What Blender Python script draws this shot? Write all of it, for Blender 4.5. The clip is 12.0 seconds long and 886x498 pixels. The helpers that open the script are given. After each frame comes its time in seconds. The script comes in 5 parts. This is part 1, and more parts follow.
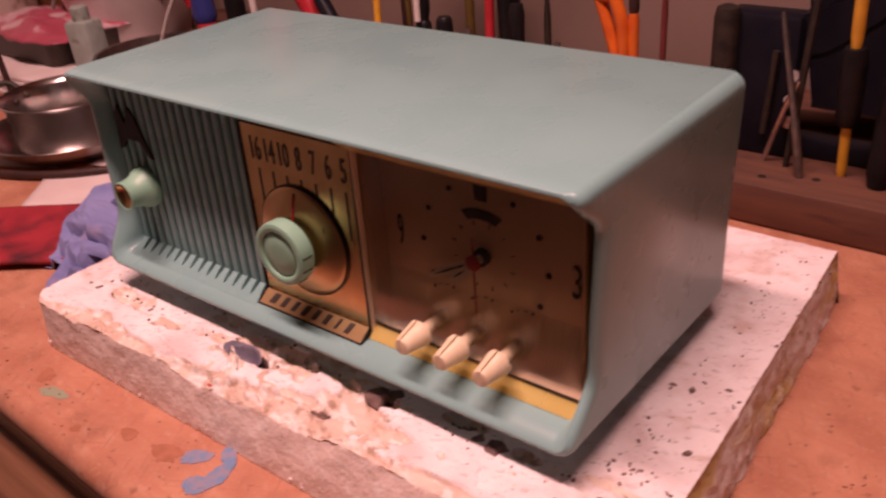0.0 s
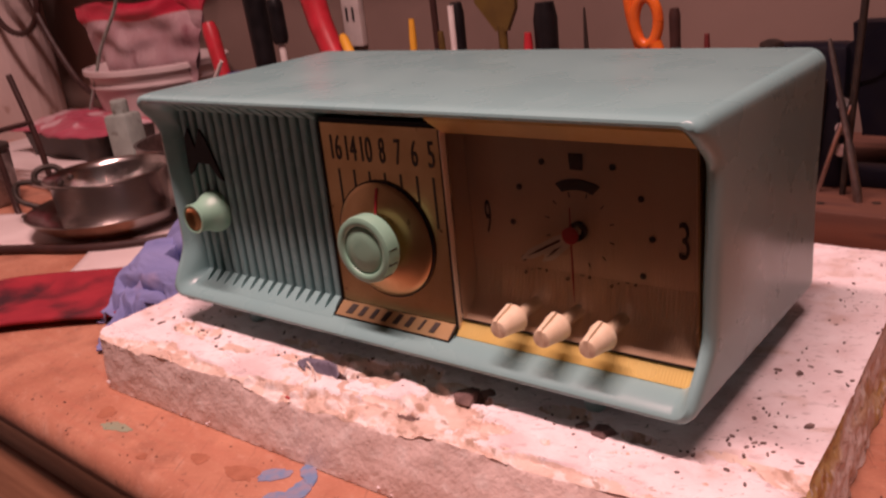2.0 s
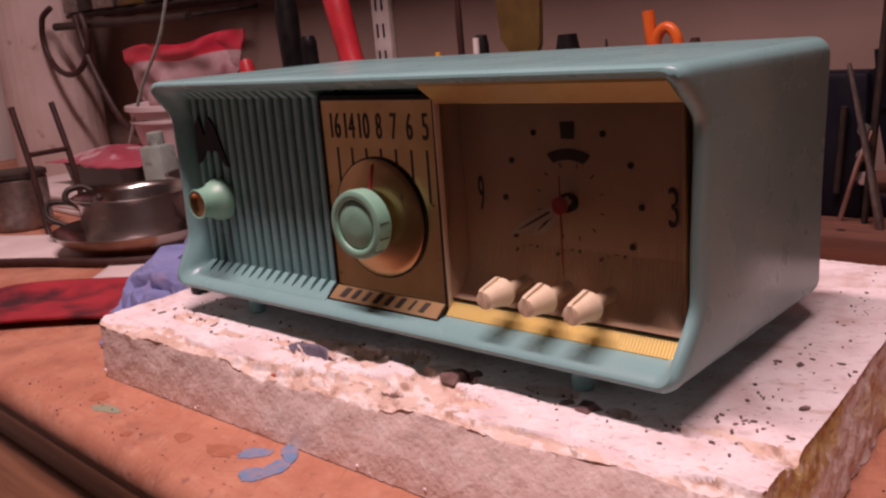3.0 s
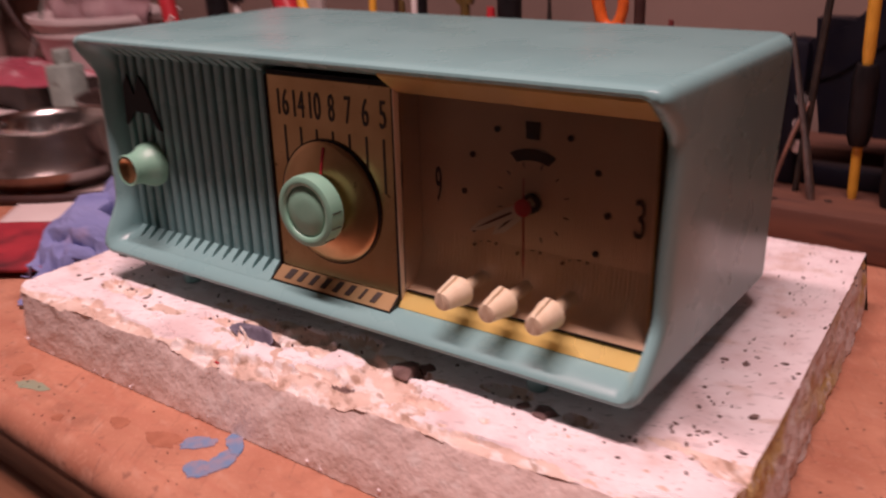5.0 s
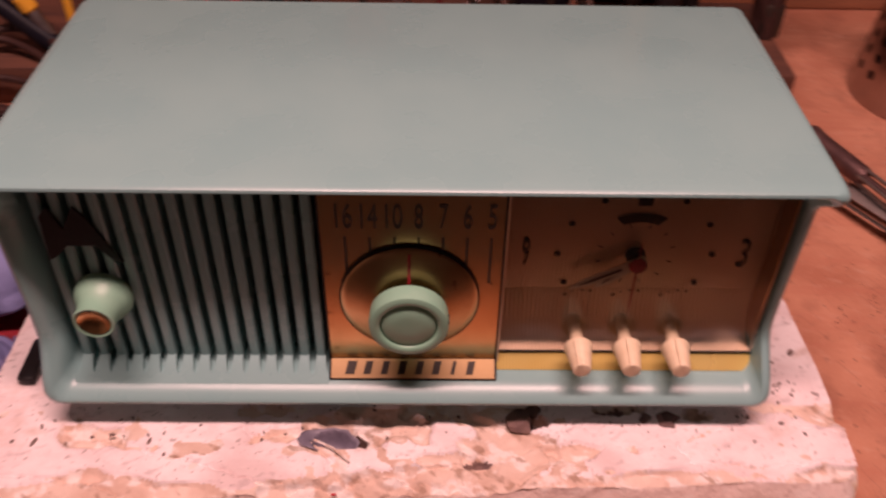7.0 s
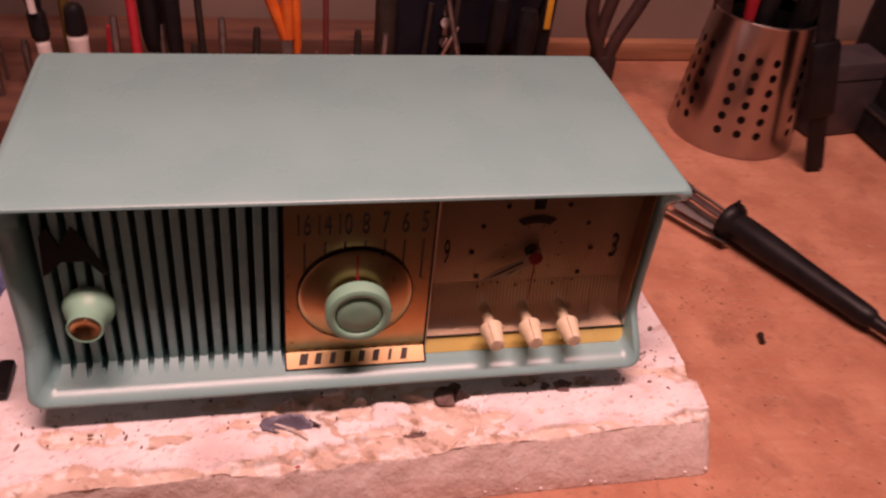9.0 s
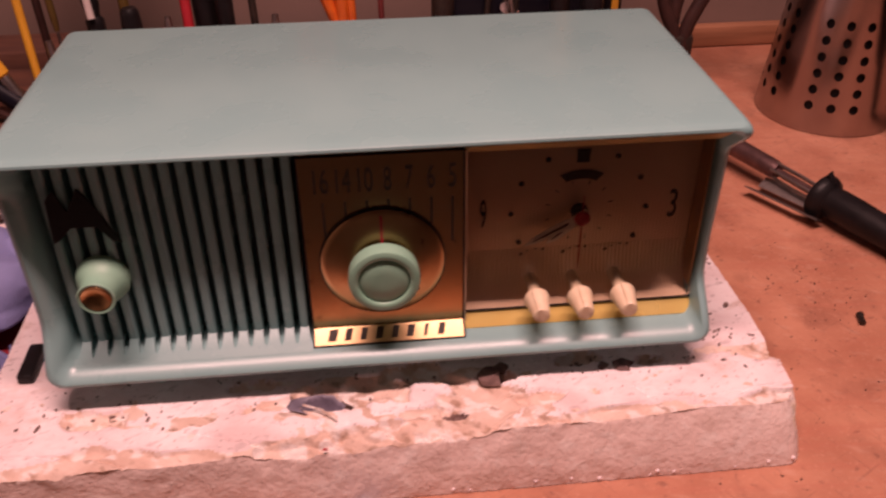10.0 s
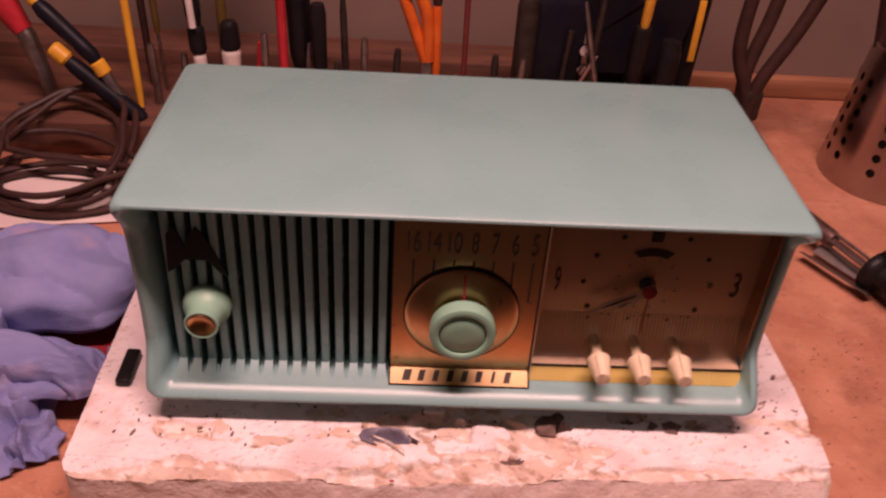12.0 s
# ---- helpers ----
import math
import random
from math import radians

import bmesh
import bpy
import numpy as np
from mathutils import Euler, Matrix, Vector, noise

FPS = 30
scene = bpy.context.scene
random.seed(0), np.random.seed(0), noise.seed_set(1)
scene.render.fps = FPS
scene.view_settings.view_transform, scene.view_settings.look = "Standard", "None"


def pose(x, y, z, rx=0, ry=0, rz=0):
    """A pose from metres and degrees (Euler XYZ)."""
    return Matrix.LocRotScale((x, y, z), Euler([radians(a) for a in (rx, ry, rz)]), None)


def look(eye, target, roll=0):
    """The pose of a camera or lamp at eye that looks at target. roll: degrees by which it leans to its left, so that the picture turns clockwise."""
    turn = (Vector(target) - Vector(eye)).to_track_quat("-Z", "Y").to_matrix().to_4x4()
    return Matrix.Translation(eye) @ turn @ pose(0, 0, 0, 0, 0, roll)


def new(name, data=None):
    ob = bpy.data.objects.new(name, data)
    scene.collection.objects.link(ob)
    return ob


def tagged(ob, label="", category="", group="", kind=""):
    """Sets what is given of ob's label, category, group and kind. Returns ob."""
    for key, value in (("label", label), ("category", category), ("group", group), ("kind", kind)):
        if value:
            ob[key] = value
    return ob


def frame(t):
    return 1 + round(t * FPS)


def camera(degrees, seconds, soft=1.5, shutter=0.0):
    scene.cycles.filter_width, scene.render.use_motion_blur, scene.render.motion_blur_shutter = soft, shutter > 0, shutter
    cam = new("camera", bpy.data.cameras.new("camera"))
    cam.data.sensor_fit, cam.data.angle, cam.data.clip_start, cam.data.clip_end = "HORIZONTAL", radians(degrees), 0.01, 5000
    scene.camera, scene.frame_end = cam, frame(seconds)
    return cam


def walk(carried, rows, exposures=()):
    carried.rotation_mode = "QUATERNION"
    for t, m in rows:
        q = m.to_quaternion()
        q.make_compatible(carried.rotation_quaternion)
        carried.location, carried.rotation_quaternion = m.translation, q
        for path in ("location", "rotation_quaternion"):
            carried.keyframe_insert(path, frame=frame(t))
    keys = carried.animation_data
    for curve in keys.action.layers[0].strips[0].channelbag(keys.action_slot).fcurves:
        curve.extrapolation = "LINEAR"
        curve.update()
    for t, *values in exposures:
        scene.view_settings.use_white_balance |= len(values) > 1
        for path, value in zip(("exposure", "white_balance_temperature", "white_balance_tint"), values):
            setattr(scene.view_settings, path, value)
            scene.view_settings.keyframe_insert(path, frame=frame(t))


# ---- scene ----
cam = camera(53.51, 12.0, soft=2.3, shutter=0.6)
PATH = [
    (0, (0.3005, -0.2358, 0.3025), (0.0471, 0.067, 0.0866), -4.54),
    (0.5, (0.2927, -0.2478, 0.2745), (0.028, 0.0616, 0.083), -6.54),
    (1, (0.2767, -0.2544, 0.2685), (0.0234, 0.0746, 0.0949), -5.95),
    (1.5, (0.2702, -0.2741, 0.262), (0.0155, 0.0537, 0.0883), -5.89),
    (2, (0.277, -0.2793, 0.2393), (0.0091, 0.0486, 0.087), -6.24),
    (2.5, (0.2953, -0.2812, 0.2028), (0.0148, 0.0526, 0.0918), -5.42),
    (2.7, (0.2968, -0.2749, 0.1889), (0.0089, 0.0537, 0.081), -5.22),
    (4.3, (0.3047, -0.2745, 0.1923), (0.0224, 0.0526, 0.0666), -2.97),
    (4.5, (0.304, -0.2725, 0.1939), (0.0235, 0.056, 0.0679), -2.69),
    (5, (0.2688, -0.2678, 0.2264), (0.0232, 0.0729, 0.0649), -1.64),
    (5.5, (0.169, -0.2289, 0.2652), (-0.0024, 0.1186, 0.0365), -4.85),
    (6, (0.1724, -0.2506, 0.3033), (-0.0238, 0.1221, 0.0342), -7.97),
    (6.5, (0.1295, -0.2678, 0.3429), (-0.0239, 0.0984, 0.0390), -5.32),
    (7, (0.0071, -0.2505, 0.3642), (0.0164, 0.1256, 0.0348), 1.38),
    (7.2, (0.0008, -0.2523, 0.3653), (0.0290, 0.1213, 0.0341), 2.40),
    (8.8, (-0.0717, -0.3334, 0.3997), (0.0441, 0.0043, 0.1258), 8.66),
    (9, (-0.0473, -0.3259, 0.3946), (0.0447, 0.0224, 0.1249), 6.71),
    (9.5, (-0.023, -0.3402, 0.3585), (0.0307, 0.0243, 0.1), 0.51),
    (10, (-0.0053, -0.3243, 0.3417), (0.0314, 0.0451, 0.0873), -0.39),
    (10.5, (0.0142, -0.3299, 0.3481), (0.0627, 0.0424, 0.1002), -0.91),
    (11, (-0.0032, -0.3386, 0.3651), (0.0287, 0.0313, 0.1109), 0.04),
    (11.5, (-0.0351, -0.3345, 0.4236), (-0.0061, 0.0219, 0.1503), 6.59),
    (12, (-0.0312, -0.3276, 0.3919), (-0.0108, 0.0366, 0.1284), 4.08),
]
EXPOSURES = [(0.0, 0.32, 6500, 10), (1.0, 0.31, 6500, 9), (2.0, 0.29, 6100, 5), (2.5, 0.27, 5660, -2), (4.3, 0.30, 4900, -16), (4.8, 0.30, 5100, -12), (5.5, 0.32, 6300, 6), (6.0, 0.25, 6300, 7), (6.5, 0.06, 6400, 8), (7.2, 0.14, 6400, 8), (9.0, 0.17, 6500, 10), (12.0, 0.19, 6500, 10)]
walk(cam, [(t, look(eye, target, roll)) for t, eye, target, roll in PATH], EXPOSURES)


# ---- world and light ----
world = bpy.data.worlds.new("world")
scene.world = world
world.use_nodes = True
world.node_tree.nodes["Background"].inputs[0].default_value = (0.9, 0.75, 0.7, 1)
world.node_tree.nodes["Background"].inputs[1].default_value = 0.004


def area_lamp(name, eye, target, size, watts, colour, shape="DISK", size_y=None):
    data = bpy.data.lights.new(name, "AREA")
    data.spread = radians(180)
    data.shape, data.size, data.energy, data.color = shape, size, watts, colour
    if size_y:
        data.size_y = size_y
    ob = new(name, data)
    ob.matrix_world = look(eye, target)
    return ob


area_lamp("ceiling_lamp", (0.05, -0.225, 1.38), (0.05, -0.225, 0.0), 0.95, 23.0, (1.0, 0.57, 0.53), "RECTANGLE", 0.10)


# ---- materials ----
def mat(name, c1, c2=None, rough=0.5, metal=0.0, scale=30.0, fine=400.0, bump=0.15, stretch=(1, 1, 1), contrast=(0.35, 0.65),
        third=None, third_scale=12.0, third_range=(0.58, 0.7), rough_var=0.12, coat=0.0, trans=0.0, depth=0.001, spec=0.5):
    """A surface whose colour drifts between c1 and c2, with stains of a third colour, fine relief and uneven gloss."""
    m = bpy.data.materials.new(name)
    m.use_nodes = True
    nt = m.node_tree
    n, link = nt.nodes, nt.links.new
    b = n["Principled BSDF"]
    tc, mp = n.new("ShaderNodeTexCoord"), n.new("ShaderNodeMapping")
    mp.inputs["Scale"].default_value = stretch
    link(tc.outputs["Object"], mp.inputs["Vector"])

    def noisy(sc, detail=6.0):
        t = n.new("ShaderNodeTexNoise")
        t.inputs["Scale"].default_value, t.inputs["Detail"].default_value = sc, detail
        link(mp.outputs["Vector"], t.inputs["Vector"])
        return t

    def ramp(src, lo, hi):
        r = n.new("ShaderNodeMapRange")
        r.inputs["From Min"].default_value, r.inputs["From Max"].default_value = lo, hi
        link(src, r.inputs["Value"])
        return r.outputs["Result"]

    def blend(fac, a, c):
        x = n.new("ShaderNodeMix")
        x.data_type = "RGBA"
        link(fac, x.inputs["Factor"])
        for sock, v in ((x.inputs["A"], a), (x.inputs["B"], c)):
            if isinstance(v, tuple):
                sock.default_value = (*v, 1)
            else:
                link(v, sock)
        return x.outputs["Result"]

    c2 = c2 or tuple(0.82 * v for v in c1)
    big, small = noisy(scale), noisy(fine, 3.0)
    colour = blend(ramp(big.outputs["Fac"], *contrast), c1, c2)
    if third:
        t = noisy(third_scale, 9.0)
        colour = blend(ramp(t.outputs["Fac"], *third_range), colour, third)
    link(colour, b.inputs["Base Color"])
    rr = n.new("ShaderNodeMapRange")
    rr.inputs["To Min"].default_value, rr.inputs["To Max"].default_value = max(0.02, rough - rough_var), min(1, rough + rough_var)
    link(big.outputs["Fac"], rr.inputs["Value"])
    link(rr.outputs["Result"], b.inputs["Roughness"])
    b.inputs["Metallic"].default_value = metal
    b.inputs["Specular IOR Level"].default_value = spec
    b.inputs["Coat Weight"].default_value = coat
    b.inputs["Coat Roughness"].default_value = 0.12
    b.inputs["Transmission Weight"].default_value = trans
    if bump:
        bp = n.new("ShaderNodeBump")
        bp.inputs["Strength"].default_value, bp.inputs["Distance"].default_value = bump, depth
        link(small.outputs["Fac"], bp.inputs["Height"])
        link(bp.outputs["Normal"], b.inputs["Normal"])
    return m


def worn(name, c1, c2, scale, layers, rough=0.85, rough_var=0.08, bump=0.4, fine=300.0, depth=0.001, spec=0.5):
    """A surface that drifts between two colours, under layers of stains, streaks or specks: colour, noise scale in x, y and z,
    turn in degrees, the range of noise over which the layer comes in, and its strength."""
    m = bpy.data.materials.new(name)
    m.use_nodes = True
    n, link = m.node_tree.nodes, m.node_tree.links.new
    b = n["Principled BSDF"]
    tc = n.new("ShaderNodeTexCoord")

    def noisy(size, turn, detail):
        mp, t = n.new("ShaderNodeMapping"), n.new("ShaderNodeTexNoise")
        turned = n.new("ShaderNodeMapping")
        turned.inputs["Rotation"].default_value = (0, 0, radians(turn))
        mp.inputs["Scale"].default_value = size
        t.inputs["Scale"].default_value, t.inputs["Detail"].default_value = 1.0, detail
        link(tc.outputs["Object"], turned.inputs["Vector"])
        link(turned.outputs["Vector"], mp.inputs["Vector"])
        link(mp.outputs["Vector"], t.inputs["Vector"])
        return t.outputs["Fac"]

    def ramp(src, lo, hi, top=1.0):
        r = n.new("ShaderNodeMapRange")
        for key, v in (("From Min", lo), ("From Max", hi), ("To Max", top)):
            r.inputs[key].default_value = v
        link(src, r.inputs["Value"])
        return r.outputs["Result"]
    big = noisy((scale, scale, scale), 0, 7.0)
    mix = n.new("ShaderNodeMix")
    mix.data_type = "RGBA"
    link(ramp(big, 0.36, 0.64), mix.inputs["Factor"])
    mix.inputs["A"].default_value, mix.inputs["B"].default_value = (*c1, 1), (*c2, 1)
    for colour, size, turn, lo, hi, strength in layers:
        over = n.new("ShaderNodeMix")
        over.data_type = "RGBA"
        link(ramp(noisy(size, turn, 8.0), lo, hi, strength), over.inputs["Factor"])
        link(mix.outputs["Result"], over.inputs["A"])
        over.inputs["B"].default_value = (*colour, 1)
        mix = over
    link(mix.outputs["Result"], b.inputs["Base Color"])
    gloss = n.new("ShaderNodeMapRange")
    gloss.inputs["To Min"].default_value, gloss.inputs["To Max"].default_value = max(0.02, rough - rough_var), min(1, rough + rough_var)
    link(big, gloss.inputs["Value"])
    link(gloss.outputs["Result"], b.inputs["Roughness"])
    b.inputs["Specular IOR Level"].default_value = spec
    bp = n.new("ShaderNodeBump")
    bp.inputs["Strength"].default_value, bp.inputs["Distance"].default_value = bump, depth
    link(noisy((fine, fine, fine), 0, 4.0), bp.inputs["Height"])
    link(bp.outputs["Normal"], b.inputs["Normal"])
    return m


TEAL = mat("teal_paint", (0.26, 0.45, 0.45), (0.28, 0.47, 0.465), 0.28, scale=25, fine=1100, bump=0.04, rough_var=0.08, spec=0.45)
TEAL_KNOB = mat("green_plastic", (0.27, 0.52, 0.38), (0.31, 0.55, 0.41), 0.38, scale=90, fine=900, bump=0.05)
CREAM = mat("ivory_plastic", (0.88, 0.75, 0.54), (0.82, 0.67, 0.46), 0.45, scale=200, fine=900, bump=0.1)
BRASS = mat("brass_sheet", (0.72, 0.47, 0.23), (0.62, 0.39, 0.18), 0.24, 1.0, scale=60, fine=1500, bump=0.02, rough_var=0.05, third=(0.16, 0.09, 0.05), third_scale=220, third_range=(0.66, 0.75))
COPPER = mat("copper_dial", (0.56, 0.36, 0.18), (0.44, 0.27, 0.12), 0.30, 1.0, scale=50, fine=1500, bump=0.03, rough_var=0.06, third=(0.15, 0.08, 0.05), third_scale=180, third_range=(0.67, 0.76))
GOLD = mat("gold_trim", (0.98, 0.79, 0.28), (0.96, 0.73, 0.23), 0.28, 0.40, scale=40, fine=700, bump=0.01, rough_var=0.04)
POLISHED = mat("polished_brass", (0.80, 0.56, 0.30), (0.72, 0.49, 0.25), 0.25, 0.65, scale=60, fine=900, bump=0.03, rough_var=0.05)
BLACK = mat("black_plastic", (0.008, 0.007, 0.008), (0.014, 0.012, 0.013), 0.42, scale=80, fine=700, bump=0.15, spec=0.22)
LINER = mat("gold_foil", (0.80, 0.56, 0.24), (0.72, 0.48, 0.18), 0.34, 0.8, scale=60, fine=900, bump=0.1)
AMBER = mat("amber_foil", (0.52, 0.31, 0.11), (0.42, 0.24, 0.08), 0.32, 0.5, scale=60, fine=900, bump=0.1)
INK = mat("black_ink", (0.03, 0.022, 0.018), (0.045, 0.034, 0.026), 0.6, bump=0)
RED = mat("red_paint", (0.55, 0.03, 0.05), (0.42, 0.02, 0.03), 0.4, scale=60, bump=0.05)
CLOCK = mat("clock_foil", (0.90, 0.69, 0.49), (0.84, 0.62, 0.42), 0.36, 0.20, scale=30, fine=500, bump=0.06, rough_var=0.06)
LEGEND = mat("brown_print", (0.16, 0.10, 0.06), (0.20, 0.13, 0.08), 0.6, bump=0)
HAND = mat("cream_enamel", (0.93, 0.87, 0.76), (0.90, 0.83, 0.70), 0.4, bump=0)
GRILLE_CLOTH = mat("dark_grille_cloth", (0.035, 0.045, 0.042), (0.05, 0.06, 0.055), 0.9, scale=200, fine=1500, bump=0.3)
FOAM = worn("foam_white", (0.96, 0.88, 0.89), (0.87, 0.75, 0.76), 40, [((0.70, 0.55, 0.54), (24, 34, 30), 20, 0.50, 0.66, 0.70), ((0.46, 0.37, 0.37), (110, 210, 110), -20, 0.60, 0.70, 0.5),
                   ((0.60, 0.42, 0.34), (40, 60, 40), -15, 0.58, 0.70, 0.55), ((0.24, 0.18, 0.17), (260, 560, 500), -40, 0.63, 0.69, 0.6)], bump=0.4)
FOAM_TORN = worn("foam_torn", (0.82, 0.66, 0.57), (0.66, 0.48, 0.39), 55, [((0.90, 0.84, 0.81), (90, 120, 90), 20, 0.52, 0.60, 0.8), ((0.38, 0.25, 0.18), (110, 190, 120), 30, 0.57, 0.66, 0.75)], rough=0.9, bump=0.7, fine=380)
FOAM_CHAR_SHADE = mat("foam_char_shade", (0.22, 0.14, 0.12), (0.12, 0.075, 0.075), 0.85, scale=140, fine=420, bump=0.6, depth=0.001)
FOAM_SIDE = worn("foam_cut", (0.90, 0.75, 0.69), (0.83, 0.66, 0.60), 22, [((0.92, 0.84, 0.79), (90, 90, 130), 0, 0.52, 0.66, 0.6), ((0.62, 0.47, 0.40), (300, 300, 380), 0, 0.56, 0.68, 0.45), ((0.62, 0.46, 0.38), (30, 30, 60), 0, 0.56, 0.72, 0.5)], rough=0.9, bump=0.6, fine=420)
FOAM_AGED = worn("foam_yellowed", (0.90, 0.79, 0.74), (0.80, 0.67, 0.61), 60, [((0.64, 0.45, 0.10), (11, 11, 22), 0, 0.50, 0.60, 0.8), ((0.90, 0.84, 0.78), (170, 170, 130), 0, 0.54, 0.60, 0.8), ((0.40, 0.28, 0.18), (210, 210, 240), 0, 0.58, 0.66, 0.6)], rough=0.9, bump=0.9, fine=330)
WOOD = worn("bench_wood", (0.57, 0.275, 0.175), (0.42, 0.175, 0.105), 19, [((0.30, 0.125, 0.08), (34, 28, 30), 10, 0.54, 0.70, 0.65), ((0.62, 0.38, 0.28), (60, 150, 60), 25, 0.58, 0.72, 0.40), ((0.25, 0.11, 0.075), (30, 620, 60), 62, 0.62, 0.67, 0.5),
                   ((0.27, 0.12, 0.08), (24, 520, 60), -28, 0.64, 0.69, 0.45), ((0.22, 0.095, 0.065), (150, 170, 150), 0, 0.62, 0.70, 0.6), ((0.47, 0.18, 0.115), (6, 190, 40), 4, 0.48, 0.66, 0.45), ((0.66, 0.36, 0.25), (420, 420, 420), 0, 0.58, 0.68, 0.35)], rough=0.50, rough_var=0.2, bump=0.3, fine=260)
WOOD_DARK = mat("drawer_wood", (0.40, 0.19, 0.105), (0.26, 0.115, 0.06), 0.5, scale=12, fine=120, bump=0.2, stretch=(0.6, 6, 9))
BLOCK = mat("rack_wood", (0.15, 0.062, 0.038), (0.09, 0.038, 0.026), 0.7, scale=14, fine=160, bump=0.25, stretch=(0.7, 5, 5), third=(0.07, 0.03, 0.025), third_scale=18)
WALL = mat("wall_paint", (0.27, 0.185, 0.155), (0.21, 0.145, 0.12), 0.8, scale=5, fine=90, bump=0.15, third=(0.22, 0.15, 0.13), third_scale=4)
CEIL = mat("ceiling_paint", (0.72, 0.68, 0.64), (0.66, 0.62, 0.58), 0.9, scale=4, fine=60, bump=0.1)
STEEL = mat("brushed_steel", (0.68, 0.63, 0.61), (0.56, 0.52, 0.50), 0.22, 1.0, scale=30, fine=500, bump=0.05, stretch=(1, 1, 10))
STEEL_DULL = mat("dull_steel", (0.40, 0.36, 0.34), (0.26, 0.23, 0.22), 0.42, 1.0, scale=120, fine=500, bump=0.1)
IRON = mat("dark_iron", (0.04, 0.033, 0.03), (0.07, 0.052, 0.042), 0.5, 0.6, scale=90, bump=0.2)
YELLOW = mat("yellow_plastic", (0.80, 0.42, 0.04), (0.68, 0.34, 0.03), 0.4, scale=70, bump=0.05)
ORANGE = mat("orange_plastic", (0.75, 0.16, 0.02), (0.62, 0.11, 0.015), 0.35, scale=70, bump=0.05)
NAVY = mat("navy_plastic", (0.007, 0.007, 0.014), (0.010, 0.009, 0.014), 0.45, scale=70, bump=0.08, spec=0.2)
WHITE = mat("white_plastic", (0.75, 0.70, 0.66), (0.65, 0.58, 0.55), 0.4, scale=70, bump=0.05)
BROWN = mat("brown_rubber", (0.055, 0.026, 0.022), (0.038, 0.018, 0.016), 0.5, scale=90, bump=0.1, spec=0.3)
CLOTH_BLUE = mat("blue_paper_towel", (0.26, 0.28, 0.53), (0.20, 0.22, 0.45), 0.9, scale=30, fine=900, bump=0.5, third=(0.36, 0.28, 0.42), third_scale=24, third_range=(0.6, 0.75))
CLOTH_RED = mat("red_cloth", (0.36, 0.02, 0.035), (0.28, 0.015, 0.03), 0.9, scale=40, fine=900, bump=0.4, third=(0.05, 0.008, 0.014), third_scale=24, third_range=(0.46, 0.66))
PAPER = mat("white_paper", (0.78, 0.68, 0.66), (0.68, 0.57, 0.55), 0.85, scale=20, fine=300, bump=0.1)
OLIVE = mat("olive_handle", (0.14, 0.09, 0.02), (0.10, 0.06, 0.015), 0.5, scale=60, bump=0.1)
GREEN_TIN = mat("grey_green_tin", (0.36, 0.42, 0.38), (0.28, 0.32, 0.29), 0.5, scale=60, third=(0.12, 0.10, 0.08), third_scale=50)
PACK = mat("red_white_film", (0.46, 0.10, 0.15), (0.40, 0.07, 0.11), 0.3, scale=30, third=(0.62, 0.40, 0.43), third_scale=24, third_range=(0.5, 0.58), bump=0.3, fine=120)


def pane_mat(name, tint):
    """A thin clear sheet: it lets light straight through and mirrors a little, more at a slant."""
    m = bpy.data.materials.new(name)
    m.use_nodes = True
    n, link = m.node_tree.nodes, m.node_tree.links.new
    n.remove(n["Principled BSDF"])
    clear, gloss, mix, fres = n.new("ShaderNodeBsdfTransparent"), n.new("ShaderNodeBsdfGlossy"), n.new("ShaderNodeMixShader"), n.new("ShaderNodeFresnel")
    clear.inputs["Color"].default_value = (*tint, 1)
    gloss.inputs["Roughness"].default_value = 0.10
    fres.inputs["IOR"].default_value = 1.25
    link(fres.outputs["Fac"], mix.inputs["Fac"])
    link(clear.outputs["BSDF"], mix.inputs[1])
    link(gloss.outputs["BSDF"], mix.inputs[2])
    # a small even diffuse share lowers the contrast behind the sheet
    veil, haze = n.new("ShaderNodeBsdfDiffuse"), n.new("ShaderNodeMixShader")
    veil.inputs["Color"].default_value = (0.55, 0.42, 0.33, 1)
    haze.inputs["Fac"].default_value = 0.03
    link(mix.outputs["Shader"], haze.inputs[1])
    link(veil.outputs["BSDF"], haze.inputs[2])
    link(haze.outputs["Shader"], n["Material Output"].inputs["Surface"])
    return m


LENS = pane_mat("hazed_acrylic", (0.98, 0.96, 0.93))
BUCKET = mat("translucent_white", (0.70, 0.60, 0.59), (0.60, 0.50, 0.49), 0.4, scale=18, bump=0.05)


# ---- helpers for building ----
def thing(name, label, category, place=(0, 0, 0), group=""):
    ob = new(name)
    ob.location = place
    return tagged(ob, label, category, group)


def part(name, bm, material, parent, label="", smooth=True, kind=""):
    """Links a bmesh as one mesh object under a thing; its coordinates are the parent's."""
    me = bpy.data.meshes.new(name)
    bmesh.ops.recalc_face_normals(bm, faces=bm.faces)
    if smooth:
        for f in bm.faces:
            f.smooth = True
        for e in bm.edges:
            if len(e.link_faces) == 2 and e.calc_face_angle(0) > 0.7:
                e.smooth = False
    bm.to_mesh(me)
    bm.free()
    for m in material if isinstance(material, (list, tuple)) else [material]:
        me.materials.append(m)
    ob = new(name, me)
    if parent:
        ob.parent = parent
    return tagged(ob, label, kind=kind)


def solo(name, bm, material, label, category, group="", kind="", smooth=True):
    return tagged(part(name, bm, material, None, smooth=smooth), label, category, group, kind)


